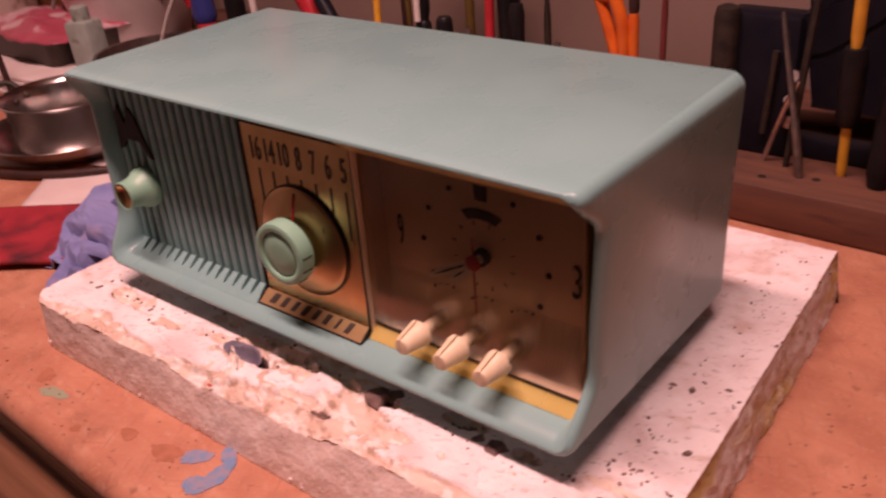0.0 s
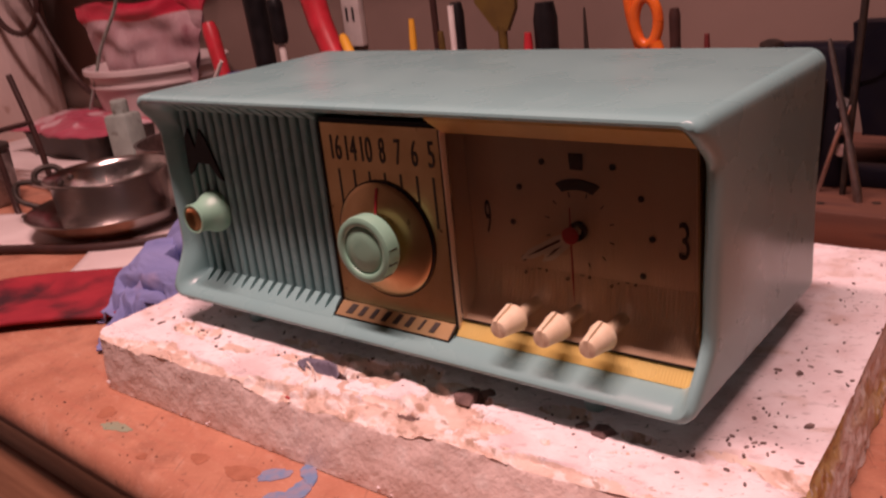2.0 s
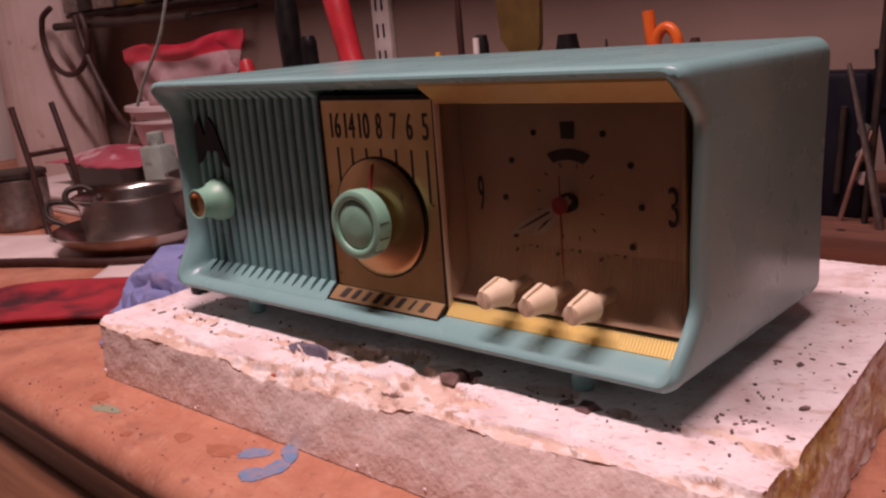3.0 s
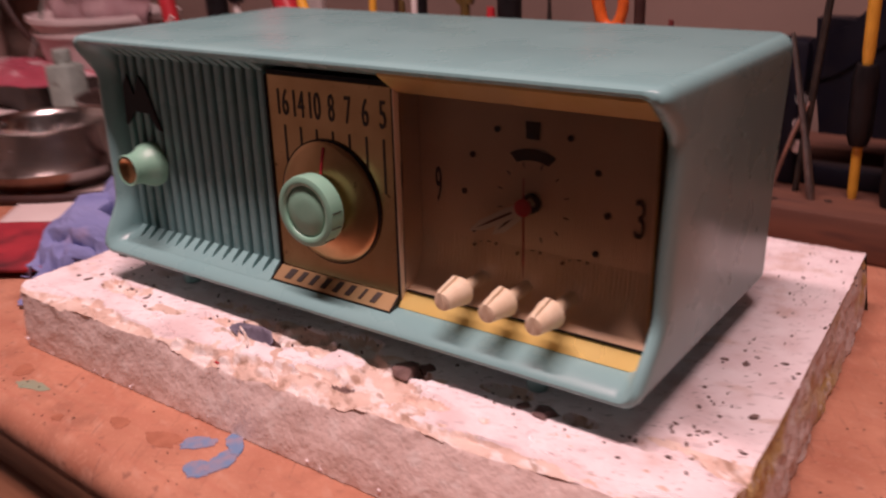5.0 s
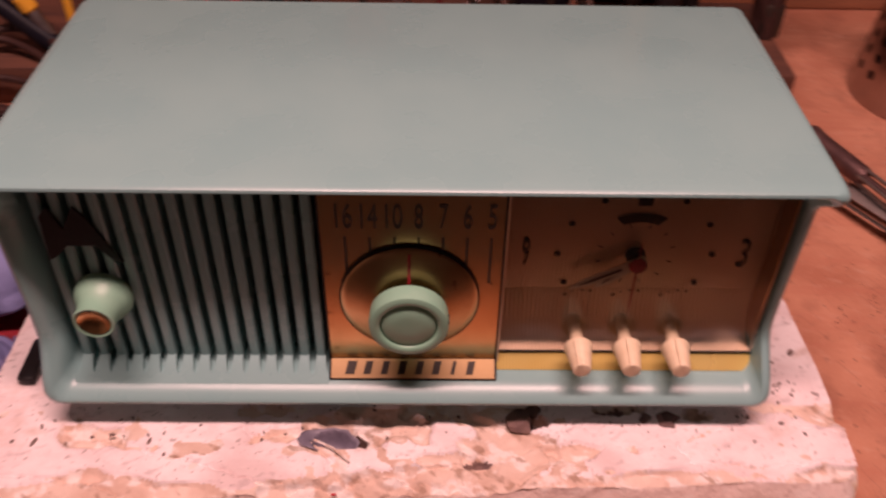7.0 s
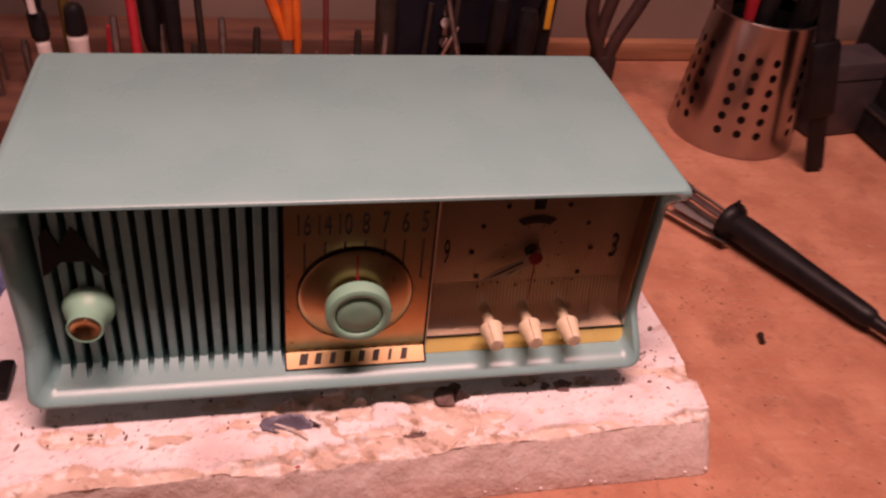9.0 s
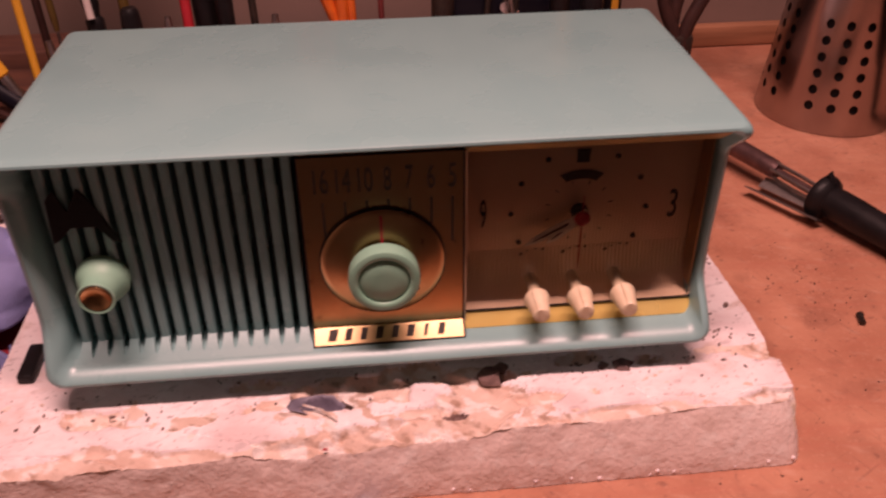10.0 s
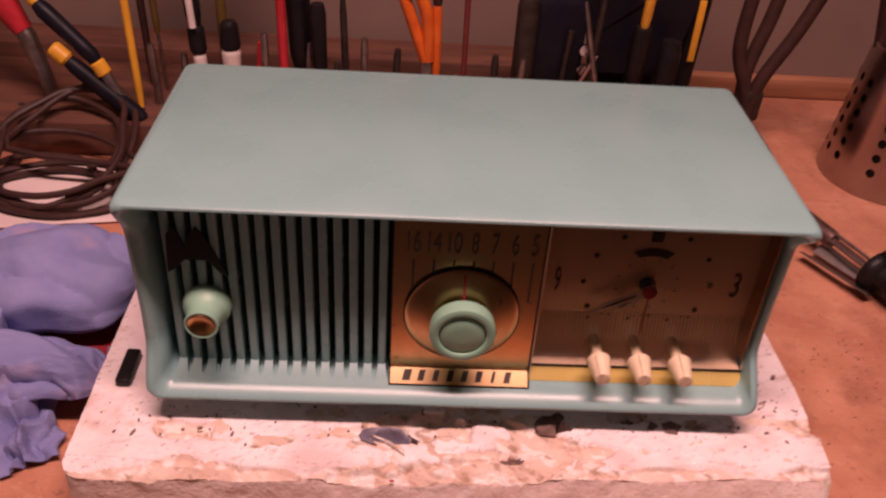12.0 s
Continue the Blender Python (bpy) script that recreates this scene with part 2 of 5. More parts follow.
def box(x0, x1, y0, y1, z0, z1, bevel=0.0, bm=None):
    own = bmesh.new()
    bmesh.ops.create_cube(own, size=1)
    bmesh.ops.scale(own, vec=(x1 - x0, y1 - y0, z1 - z0), verts=own.verts)
    bmesh.ops.translate(own, vec=((x0 + x1) / 2, (y0 + y1) / 2, (z0 + z1) / 2), verts=own.verts)
    if bevel:
        bmesh.ops.bevel(own, geom=own.edges[:], offset=bevel, segments=2, affect="EDGES", profile=0.5)
    return own if bm is None else merge(bm, own)


def merge(bm, other):
    me = bpy.data.meshes.new("tmp")
    other.to_mesh(me)
    other.free()
    bm.from_mesh(me)
    bpy.data.meshes.remove(me)
    return bm


def moved(bm, m):
    bmesh.ops.transform(bm, matrix=m, verts=bm.verts)
    return bm


def loft(loops, cap0=True, cap1=True, closed=True):
    """A skin over loops of equal length."""
    bm = bmesh.new()
    rows = [[bm.verts.new(p) for p in loop] for loop in loops]
    n = len(rows[0])
    for a, b in zip(rows, rows[1:]):
        for i in range(n if closed else n - 1):
            j = (i + 1) % n
            bm.faces.new((a[i], a[j], b[j], b[i]))
    if cap0:
        bm.faces.new(rows[0])
    if cap1:
        bm.faces.new(rows[-1])
    return bm


def lathe(profile, seg=32, axis="z", cap0=True, cap1=True):
    """Turns (radius, height) pairs round the axis; "y" points to the front."""
    loops = []
    for r, h in profile:
        ring = []
        for k in range(seg):
            a = 2 * math.pi * k / seg
            c, s = r * math.cos(a), r * math.sin(a)
            ring.append((c, s, h) if axis == "z" else (c, h, s))
        loops.append(ring)
    return loft(loops, cap0, cap1)


def tube(points, radius, seg=10, radii=None):
    """A round bar along points."""
    pts = [Vector(p) for p in points]
    loops, up = [], None
    for i, p in enumerate(pts):
        d = (pts[min(i + 1, len(pts) - 1)] - pts[max(i - 1, 0)]).normalized()
        if up is None:
            up = d.orthogonal().normalized()
        up = (up - d * up.dot(d)).normalized()
        side = d.cross(up)
        r = radii[i] if radii else radius
        loops.append([p + r * (math.cos(2 * math.pi * k / seg) * up + math.sin(2 * math.pi * k / seg) * side) for k in range(seg)])
    return loft(loops)


def curve(points, steps=8):
    """Points along a smooth line through the given ones."""
    p = [Vector(q) for q in points]
    p = [2 * p[0] - p[1], *p, 2 * p[-1] - p[-2]]
    out = []
    for i in range(1, len(p) - 2):
        for k in range(steps):
            t = k / steps
            out.append(0.5 * (2 * p[i] + (p[i + 1] - p[i - 1]) * t + (2 * p[i - 1] - 5 * p[i] + 4 * p[i + 1] - p[i + 2]) * t * t
                              + (3 * p[i] - p[i - 1] - 3 * p[i + 1] + p[i + 2]) * t ** 3))
    return out + [p[-2]]


def plate_xz(points, y0, y1):
    """A flat shape in x and z, from y0 to y1."""
    return loft([[(x, y0, z) for x, z in points], [(x, y1, z) for x, z in points]])


def figures(name, text, x, z, width, height, y, parent, material, slope=0.0):
    """Raised figures facing the front, centred at x, z."""
    data = bpy.data.curves.new(name, "FONT")
    data.body, data.extrude = text, 0.0002
    tmp = bpy.data.objects.new(name, data)
    scene.collection.objects.link(tmp)
    bpy.context.view_layer.update()
    me = bpy.data.meshes.new_from_object(tmp.evaluated_get(bpy.context.evaluated_depsgraph_get()))
    bpy.data.objects.remove(tmp)
    co = np.array([v.co[:] for v in me.vertices])
    lo, hi = co.min(0), co.max(0)
    for v in me.vertices:
        u = (v.co.x - (lo[0] + hi[0]) / 2) / (hi[0] - lo[0]) * width
        w = (v.co.y - (lo[1] + hi[1]) / 2) / (hi[1] - lo[1]) * height
        v.co = (x + u, y + slope * w - v.co.z, z + w)
    me.materials.append(material)
    ob = new(name, me)
    ob.parent = parent
    return ob


# ---- the room ----
def structure(name, bm, material, label):
    return tagged(part(name, bm, material, None, smooth=False), label, "", "", "structure")


structure("wall_back", box(-1.9, 1.7, 0.520, 0.62, -0.9, 1.7), WALL, "beige painted workshop wall behind the bench")
# unseen side walls: right dark, left pale, toned to steer bounce light and reflections
DIM = mat("dark_bounce_paint", (0.10, 0.08, 0.075), (0.07, 0.06, 0.055), 0.8, scale=4)
PALE = mat("pale_bounce_paint", (0.78, 0.71, 0.66), (0.70, 0.64, 0.59), 0.8, scale=4)
# board out of view, added to keep lamp light off the upper back wall
solo("shade_board", box(-0.80, 1.3, 0.300, 0.5195, 0.545, 0.563, 0.002), WOOD_DARK, "unseen wooden shelf board added high over the bench to shade the wall", "shelf", kind="structure")
structure("wall_left", box(-1.64, -1.54, -3.4, 0.52, -0.9, 1.7), PALE, "unseen side wall, its tone chosen for bounce light")
structure("wall_right", box(1.7, 1.8, -3.4, 0.52, -0.9, 1.7), DIM, "unseen side wall, its tone chosen for bounce light")
# unseen wall, set far back and toned for what the brass plate mirrors
structure("wall_front", box(-1.9, 1.7, -3.5, -3.4, -0.9, 1.7), mat("front_bounce_paint", (0.45, 0.41, 0.38), (0.39, 0.355, 0.33), 0.8, scale=4), "unseen wall across the room, toned for bounce light")
structure("ceiling", box(-2.0, 1.8, -3.5, 0.62, 1.7, 1.8), CEIL, "pale basement ceiling")
structure("floor", box(-2.0, 1.8, -3.5, 0.62, -1.0, -0.9), mat("floor_concrete", (0.075, 0.065, 0.06), (0.055, 0.048, 0.044), 0.8, scale=4, bump=0.2), "dark worn concrete floor")


# ---- workbench ----
def edge_y(x):
    return -0.096 - 0.055 * x


def make_bench():
    bench = thing("workbench", "worn reddish-brown wooden workbench with paint marks and scratches", "workbench")
    x0, x1 = -1.5, 1.4
    loops = []
    for x in (x0, -0.6, -0.2, 0.1, 0.4, x1):
        e = edge_y(x)
        prof = [(0.519, 0.0)] + [(e + 0.012 - 0.012 * math.sin(a), -0.012 + 0.012 * math.cos(a)) for a in np.linspace(0, math.pi, 9)]
        prof += [(e + 0.03, -0.024), (0.519, -0.024)]
        loops.append([(x, y, z) for y, z in prof])
    part("bench_top", loft(loops), WOOD, bench)
    def front_panel(z0, z1, back, bevel, a, b):
        bm = box(a, b, 0.0, 0.02, z0, z1, bevel)
        for v in bm.verts:
            v.co.y += edge_y(v.co.x) + back - 0.30 * max(0.0, -0.047 - v.co.z)
        return bm
    part("apron", front_panel(-0.0455, -0.0235, 0.006, 0.002, x0, x1), WOOD_DARK, bench)
    part("drawer_front", front_panel(-0.22, -0.047, 0.004, 0.004, -0.75, 0.30), WOOD_DARK, bench)
    part("drawer_front", front_panel(-0.22, -0.047, 0.004, 0.004, 0.305, 1.2), WOOD_DARK, bench)
    part("side_panel", box(x0, x0 + 0.03, -0.02, 0.50, -0.9, -0.024), WOOD_DARK, bench)
    part("side_panel", box(x1 - 0.03, x1, -0.02, 0.50, -0.9, -0.024), WOOD_DARK, bench)

    def mark(cx, cy, rx, ry, turn, material, label, seed, high=0.0002):
        rnd = random.Random(seed)
        n = 32
        rim = []
        for k in range(n):
            a = 2 * math.pi * k / n
            r = 0.9 + 0.12 * math.sin(2 * a + seed) + 0.10 * math.sin(3 * a + 2.0 * seed) + rnd.uniform(-0.12, 0.12)
            u, v = rx * r * math.cos(a), ry * r * math.sin(a)
            rim.append((cx + u * math.cos(turn) - v * math.sin(turn), cy + u * math.sin(turn) + v * math.cos(turn)))
        part("paint_mark", loft([[(x, y, 0.00005) for x, y in rim], [(x, y, high) for x, y in rim]]), material, bench, label)
    blue = mat("blue_paint", (0.17, 0.27, 0.45), (0.30, 0.27, 0.36), 0.6, scale=160, contrast=(0.40, 0.62))
    green = mat("green_paint", (0.28, 0.36, 0.25), (0.33, 0.30, 0.2), 0.6, scale=120)
    stain = mat("dark_stain", (0.36, 0.14, 0.08), (0.44, 0.18, 0.105), 0.5, scale=150)
    mark(-0.145, -0.065, 0.011, 0.005, 0.1, green, "smear of dried green paint", 1)
    for args in ((-0.0285, -0.0530, 0.0105, 0.0050, 0.75), (-0.0115, -0.0665, 0.0090, 0.0062, 0.8), (-0.0080, -0.0560, 0.0120, 0.0062, 1.50), (-0.0140, -0.0435, 0.0095, 0.0050, 2.40)):
        mark(*args, blue, "smear of dried blue paint", 2 + int(1000 * args[4]), 0.0002 + 0.0002 * args[4])
    for k, args in enumerate(((-0.075, -0.062, 0.006, 0.005, 0), (-0.165, -0.058, 0.007, 0.006, 0), (-0.105, -0.076, 0.004, 0.003, 0), (-0.045, -0.06, 0.012, 0.006, 0))):
        mark(*args, stain, "dark ring stain", 40 + k)
    return bench


make_bench()


# ---- foam slab ----
def make_foam():
    x0, x1, y0, y1, top = -0.2, 0.208, -0.040, 0.257, 0.035
    nx, ny, nz = 400, 170, 14
    verts, faces, side = [], [], []

    def sheet(n, m, place, tag):
        base = len(verts)
        for i in range(n + 1):
            for j in range(m + 1):
                verts.append(place(i / n, j / m))
        for i in range(n):
            for j in range(m):
                a = base + i * (m + 1) + j
                faces.append((a, a + 1, a + m + 2, a + m + 1))
                side.append(tag)
    lx, ly = x1 - x0, y1 - y0
    deep = lambda v: y0 + ly * (0.42 * v + 0.58 * v ** 3)
    sheet(nx, ny, lambda u, v: (x0 + lx * u, deep(v), top), 0)
    sheet(nx, nz, lambda u, v: (x0 + lx * u, y0, top * v), 1)
    sheet(nx, 4, lambda u, v: (x0 + lx * u, y1, top * v), 1)
    sheet(ny, nz, lambda u, v: (x1, deep(u), top * v), 2)
    sheet(ny, nz, lambda u, v: (x0, deep(u), top * v), 1)
    me = bpy.data.meshes.new("tmp")
    me.from_pydata(verts, [], faces)
    bm = bmesh.new()
    bm.from_mesh(me)
    bpy.data.meshes.remove(me)
    bm.faces.ensure_lookup_table()
    for f, tag in zip(bm.faces, side):
        f.material_index = tag
    bmesh.ops.remove_doubles(bm, verts=bm.verts, dist=1e-5)
    holes = [(-0.033, -0.0080, 0.0120, 0.0065, 0.020), (0.055, 0.004, 0.012, 0.006, 0.014), (0.10, 0.012, 0.012, 0.006, 0.008), (0.013, 0.012, 0.02, 0.008, 0.005),
             (-0.07, 0.010, 0.012, 0.005, 0.004), (0.135, 0.006, 0.008, 0.004, 0.006), (0.02, -0.022, 0.016, 0.005, 0.003), (0.075, -0.018, 0.012, 0.006, 0.0035)]

    def torn(x, y):
        """How far the top is broken away at a place."""
        n1 = noise.noise(Vector((x * 45, y * 45, 0.0)))
        n2 = noise.noise(Vector((x * 160, y * 160, 3.0)))
        n3 = noise.noise(Vector((x * 420, y * 420, 9.0)))
        dz = -0.0006 * abs(n2) + 0.0009 * n1 + 0.00035 * n3
        front = max(0.0, 1 - (y - y0) / 0.010)
        dz -= 0.0016 * front ** 1.6 * max(0.0, 0.5 + 0.9 * noise.noise(Vector((x * 17, 5.0, y * 40))) + 0.2 * n2)
        near = max(0.0, min(1.0, (0.018 - y) / 0.010))
        middle = max(0.0, 1 - ((x - 0.0) / 0.095) ** 2)
        step = lambda q: max(0.0, min(1.0, q))
        patch = noise.noise(Vector((x * 17, 11.0, y * 30))) + 0.35 * noise.noise(Vector((x * 75, 1.0, y * 90))) + 0.07 * n2 + 0.04 * n3
        dz -= 0.0030 * near * step(9.0 * (patch - 0.32 + 0.42 * middle))
        dz -= 0.0016 * near * step(9.0 * (patch - 0.52 + 0.36 * middle))
        dz += 0.0003 * near * n3 * (0.2 + step(9.0 * (patch - 0.2 + 0.4 * middle)))
        rim = y0 + 0.010 + 0.009 * noise.noise(Vector((x * 18, 51.0, 0.0))) + 0.0045 * noise.noise(Vector((x * 60, 53.0, 0.0)))
        broken = step(0.55 + 1.6 * noise.noise(Vector((x * 23, 57.0, 0.0))))
        dz -= (0.0005 + 0.0024 * broken) * step((rim - y) / (0.0015 + 0.006 * (1 - broken)))
        crack = abs(noise.noise(Vector((x * 13, 31.0, y * 34))) + 0.10 * n2)
        dz -= 0.0016 * near * step(1 - crack / 0.035)
        for hx, hy, rx, ry, d in holes:
            q = ((x - hx) / rx) ** 2 + ((y - hy) / ry) ** 2 + 0.9 * noise.noise(Vector((x * 110, y * 110, 17.0))) + 0.4 * n2
            if q < 1:
                dz -= d * (1 - q) ** 0.5
        return dz
    for v in bm.verts:
        x, y, z = v.co
        n1 = noise.noise(Vector((x * 45, y * 45, z * 45)))
        n2 = noise.noise(Vector((x * 160, y * 160, 3 + z * 160)))
        n3 = noise.noise(Vector((x * 420, y * 420, 9 + z * 420)))
        h = z / top
        dz, dy, dx = torn(x, y) * h, 0.0, 0.0
        lean = (0.001 + 0.0125 * (x - x0) / lx) * h ** 1.5 * max(0.0, 1 - (y - y0) / 0.055)
        if abs(y - y0) < 1e-5:
            ragged = noise.noise(Vector((x * 85, 71.0, z * 85))) + 0.5 * n2
            dy = 0.0008 * n1 * (0.3 + h) + 0.0007 * ragged * h ** 2 + 0.0004 * n2 + 0.0003 * n3 + 0.0005
        if abs(x - x1) < 1e-5:
            dx = -0.0015 - 0.0014 * n1 - 0.0014 * n2 - 0.0010 * n3
        if abs(x - x0) < 1e-5:
            dx = 0.002 + 0.0015 * n1 + 0.0009 * n2
        for cx, cy in ((x0, y0), (x1, y0)):
            q = math.hypot(x - cx, y - cy)
            if q < 0.014:
                k = (1 - q / 0.014) ** 2 * 0.004
                dx += k * (1 if cx < 0 else -1)
                dy += k
        slant = max(0.0, (x - 0.15) / 0.058)
        v.co = (x + dx - slant * (0.0055 * h + 0.045 * max(0.0, y - 0.04)), y + dy + lean, max(0.0005, z + dz))
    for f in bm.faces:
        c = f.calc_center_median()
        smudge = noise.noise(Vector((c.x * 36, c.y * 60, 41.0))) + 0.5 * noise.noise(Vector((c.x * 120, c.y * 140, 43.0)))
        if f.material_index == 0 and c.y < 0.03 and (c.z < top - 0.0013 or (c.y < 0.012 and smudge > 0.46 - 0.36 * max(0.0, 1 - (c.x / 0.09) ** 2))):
            # deepest hole faces: charring and the hole's own shade in one dark colour
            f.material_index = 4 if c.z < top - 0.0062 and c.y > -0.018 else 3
    slab = solo("foam_slab", bm, [FOAM, FOAM_SIDE, FOAM_AGED, FOAM_TORN, FOAM_CHAR_SHADE], "crumbling white polystyrene foam slab with stained torn edges", "foam slab")
    rnd = random.Random(5)
    bm = bmesh.new()

    def chip(x, y, lx, ly, turn, z=0.0352):
        n = 6
        rim = []
        for k in range(n):
            a = 2 * math.pi * k / n
            r = rnd.uniform(0.6, 1.1)
            u, w = lx * r * math.cos(a), ly * r * math.sin(a)
            rim.append((x + u * math.cos(turn) - w * math.sin(turn), y + u * math.sin(turn) + w * math.cos(turn)))
        rows = [[bm.verts.new((*p, z - 0.0008)) for p in rim], [bm.verts.new((*p, z + 0.0003)) for p in rim]]
        for i in range(n):
            bm.faces.new((rows[0][i], rows[0][(i + 1) % n], rows[1][(i + 1) % n], rows[1][i]))
        bm.faces.new(rows[1])
    for x, y, lx, ly, t in ((-0.169, -0.0086, 0.0026, 0.0008, 1.2), (-0.1173, -0.0077, 0.0026, 0.0008, 1.3), (0.166, 0.0887, 0.0022, 0.0016, 0.3),
                            (0.1755, 0.0891, 0.0024, 0.0017, 0.6), (0.1897, 0.0985, 0.002, 0.0014, 0.2), (0.1914, 0.048, 0.0022, 0.0016, 0.8)):
        chip(x, y, lx, ly, t)
    for k in range(150):
        x, y = rnd.uniform(-0.19, 0.198), rnd.choice((rnd.uniform(-0.015, 0.03), rnd.uniform(-0.01, 0.25)))
        if abs(x) < 0.155 and y > 0.02:
            x = rnd.uniform(0.165, 0.197)
        s = rnd.uniform(0.0003, 0.0008)
        chip(x, y, s * rnd.uniform(1, 2.4), s, rnd.uniform(0, 3))
    part("burnt_specks", bm, mat("charred_speck", (0.11, 0.075, 0.07), (0.24, 0.16, 0.14), 0.8, scale=300), slab, "scattered charred specks", smooth=False, kind="stuff")
    def loose(name, label, material, count, low, high, plate):
        """Bits of broken foam: thin tilted flakes or rounded crumbs."""
        bm = bmesh.new()
        for k in range(count):
            x = max(-0.19, min(0.19, rnd.gauss(0.01, 0.055)))
            y = rnd.uniform(-0.028 if plate else -0.032, 0.012)
            if any(((x - hx) / rx) ** 2 + ((y - hy) / ry) ** 2 < 1.3 for hx, hy, rx, ry, _ in holes[:2]):
                continue
            size = rnd.uniform(low, high)
            back = (0.001 + 0.0125 * (x - x0) / lx) * max(0.0, 1 - (y - y0) / 0.055)
            own = bmesh.new()
            if plate:
                n = rnd.randint(4, 6)
                rim = [(size * rnd.uniform(0.6, 1.3) * math.cos(2 * math.pi * q / n), 0.55 * size * rnd.uniform(0.6, 1.3) * math.sin(2 * math.pi * q / n)) for q in range(n)]
                rows = [[own.verts.new((px, py, d)) for px, py in rim] for d in (-0.0004, 0.0002)]
                for q in range(n):
                    own.faces.new((rows[0][q], rows[0][(q + 1) % n], rows[1][(q + 1) % n], rows[1][q]))
                own.faces.new(rows[1])
                own.faces.new(rows[0])
            else:
                bmesh.ops.create_icosphere(own, subdivisions=1, radius=size)
                for v in own.verts:
                    v.co *= rnd.uniform(0.65, 1.2)
                bmesh.ops.scale(own, vec=(1.2, 0.9, 0.7), verts=own.verts)
            turn = Matrix.Rotation(rnd.uniform(-0.8, 0.8), 4, "Z") @ Matrix.Rotation(rnd.uniform(-0.05, 0.05) if plate else 0, 4, "X") @ Matrix.Rotation(rnd.uniform(-0.05, 0.05), 4, "Y")
            z = top + torn(x, y) + (0.0001 if plate else 0.3 * size)
            merge(bm, moved(own, Matrix.Translation((x, y + back, z)) @ turn))
        part(name, bm, material, slab, label, smooth=False, kind="stuff")
    loose("torn_flakes", "torn white flakes of foam skin", FOAM, 14, 0.0040, 0.0085, True)
    loose("brown_flakes", "torn brown-stained flakes of foam", FOAM_TORN, 6, 0.0014, 0.0036, True)
    loose("foam_crumbs", "small stained foam crumbs", FOAM_TORN, 45, 0.0004, 0.0010, False)
    film = mat("grey_film", (0.22, 0.20, 0.26), (0.14, 0.125, 0.17), 0.45, scale=140, bump=0.2)
    bm = bmesh.new()
    rows = []
    for i in range(9):
        ring = []
        for k in range(28):
            a, q = 2 * math.pi * k / 28, i / 8
            ragged = 1 + 0.22 * noise.noise(Vector((2.2 * math.cos(a), 2.2 * math.sin(a), 7.0))) + 0.10 * noise.noise(Vector((7 * math.cos(a), 7 * math.sin(a), 3.0)))
            x, y = -0.0370 + 0.0135 * q * ragged * math.cos(a), -0.0070 + 0.0058 * q * ragged * math.sin(a)
            dip = max(0.0, 1 - ((x + 0.033) / 0.011) ** 2 - ((y + 0.008) / 0.006) ** 2)
            ring.append(bm.verts.new((x, y, 0.0353 - 0.0085 * dip ** 0.6 + 0.0006 * noise.noise(Vector((x * 300, y * 300, 5.0))) + 0.0007 * q ** 4)))
        rows.append(ring)
    for ra, rb in zip(rows[1:], rows[2:]):
        for k in range(28):
            bm.faces.new((ra[k], ra[(k + 1) % 28], rb[(k + 1) % 28], rb[k]))
    bm.faces.new(rows[1])
    bmesh.ops.delete(bm, geom=rows[0], context="VERTS")
    mod = part("torn_film", bm, film, slab, "crumpled grey film in the hole").modifiers.new("thickness", "SOLIDIFY")
    mod.thickness = 0.0003
    for k, (x, y, size) in enumerate(((0.0510, 0.0045, 0.0066), (0.0580, 0.0110, 0.0040), (0.1200, 0.0055, 0.0058), (0.1100, 0.0060, 0.0034))):
        lump = bmesh.new()
        bmesh.ops.create_icosphere(lump, subdivisions=2, radius=size)
        for v in lump.verts:
            v.co *= 1 + 0.45 * noise.noise(v.co * 260 + Vector((k * 3.0, 0, 0)))
            v.co.z = max(v.co.z * 0.62, -0.25 * size)
        part("charred_lump", moved(lump, pose(x, y, 0.0340, 0, 0, 40 * k)), FOAM_CHAR_SHADE, slab, "crumbly brown charred lump", smooth=False)
    part("straw", tube([(-0.043, -0.0085, 0.0372), (-0.034, -0.0135, 0.0380), (-0.0265, -0.0195, 0.0362)], 0.00055, 6), FOAM_TORN, slab, "thin pale straw")
    part("red_speck", moved(box(-0.0012, 0.0012, -0.0006, 0.0006, -0.0004, 0.0004, 0.0002), pose(-0.0325, -0.0335, 0.0318, 0, 20, 15)), RED, slab, "tiny red speck")
    bm = bmesh.new()
    for k in range(120):
        x = rnd.uniform(-0.195, 0.2)
        z = rnd.uniform(0.0008, 0.004)
        r = rnd.uniform(0.0005, 0.0014)
        own = bmesh.new()
        bmesh.ops.create_icosphere(own, subdivisions=1, radius=r)
        bmesh.ops.translate(own, vec=(x, -0.0365 - (0.002 if z < 0.004 else 0) + 0.003 * (z / 0.035) ** 2 + rnd.uniform(-0.0005, 0.001), max(z, r)), verts=own.verts)
        merge(bm, own)
    part("loose_beads", bm, FOAM, slab, "loose foam beads along the cut face", kind="stuff")


make_foam()


# ---- clock radio ----
def rrect(xl, xr, zb, zt, r, k=7, top=None):
    """A rounded outline; the upper corners may have a radius of their own."""
    out = []
    q = r if top is None else top
    for cx, cz, a0, rad in ((xr - q, zt - q, 0, q), (xl + q, zt - q, 90, q), (xl + r, zb + r, 180, r), (xr - r, zb + r, 270, r)):
        for i in range(k + 1):
            a = math.radians(a0 + 90 * i / k)
            out.append((cx + rad * math.cos(a), cz + rad * math.sin(a)))
    return out


LEAN = 0.008


def face_y(z):
    """The leaning front of the dial plate."""
    return 0.0172 + (z - 0.0640) * LEAN


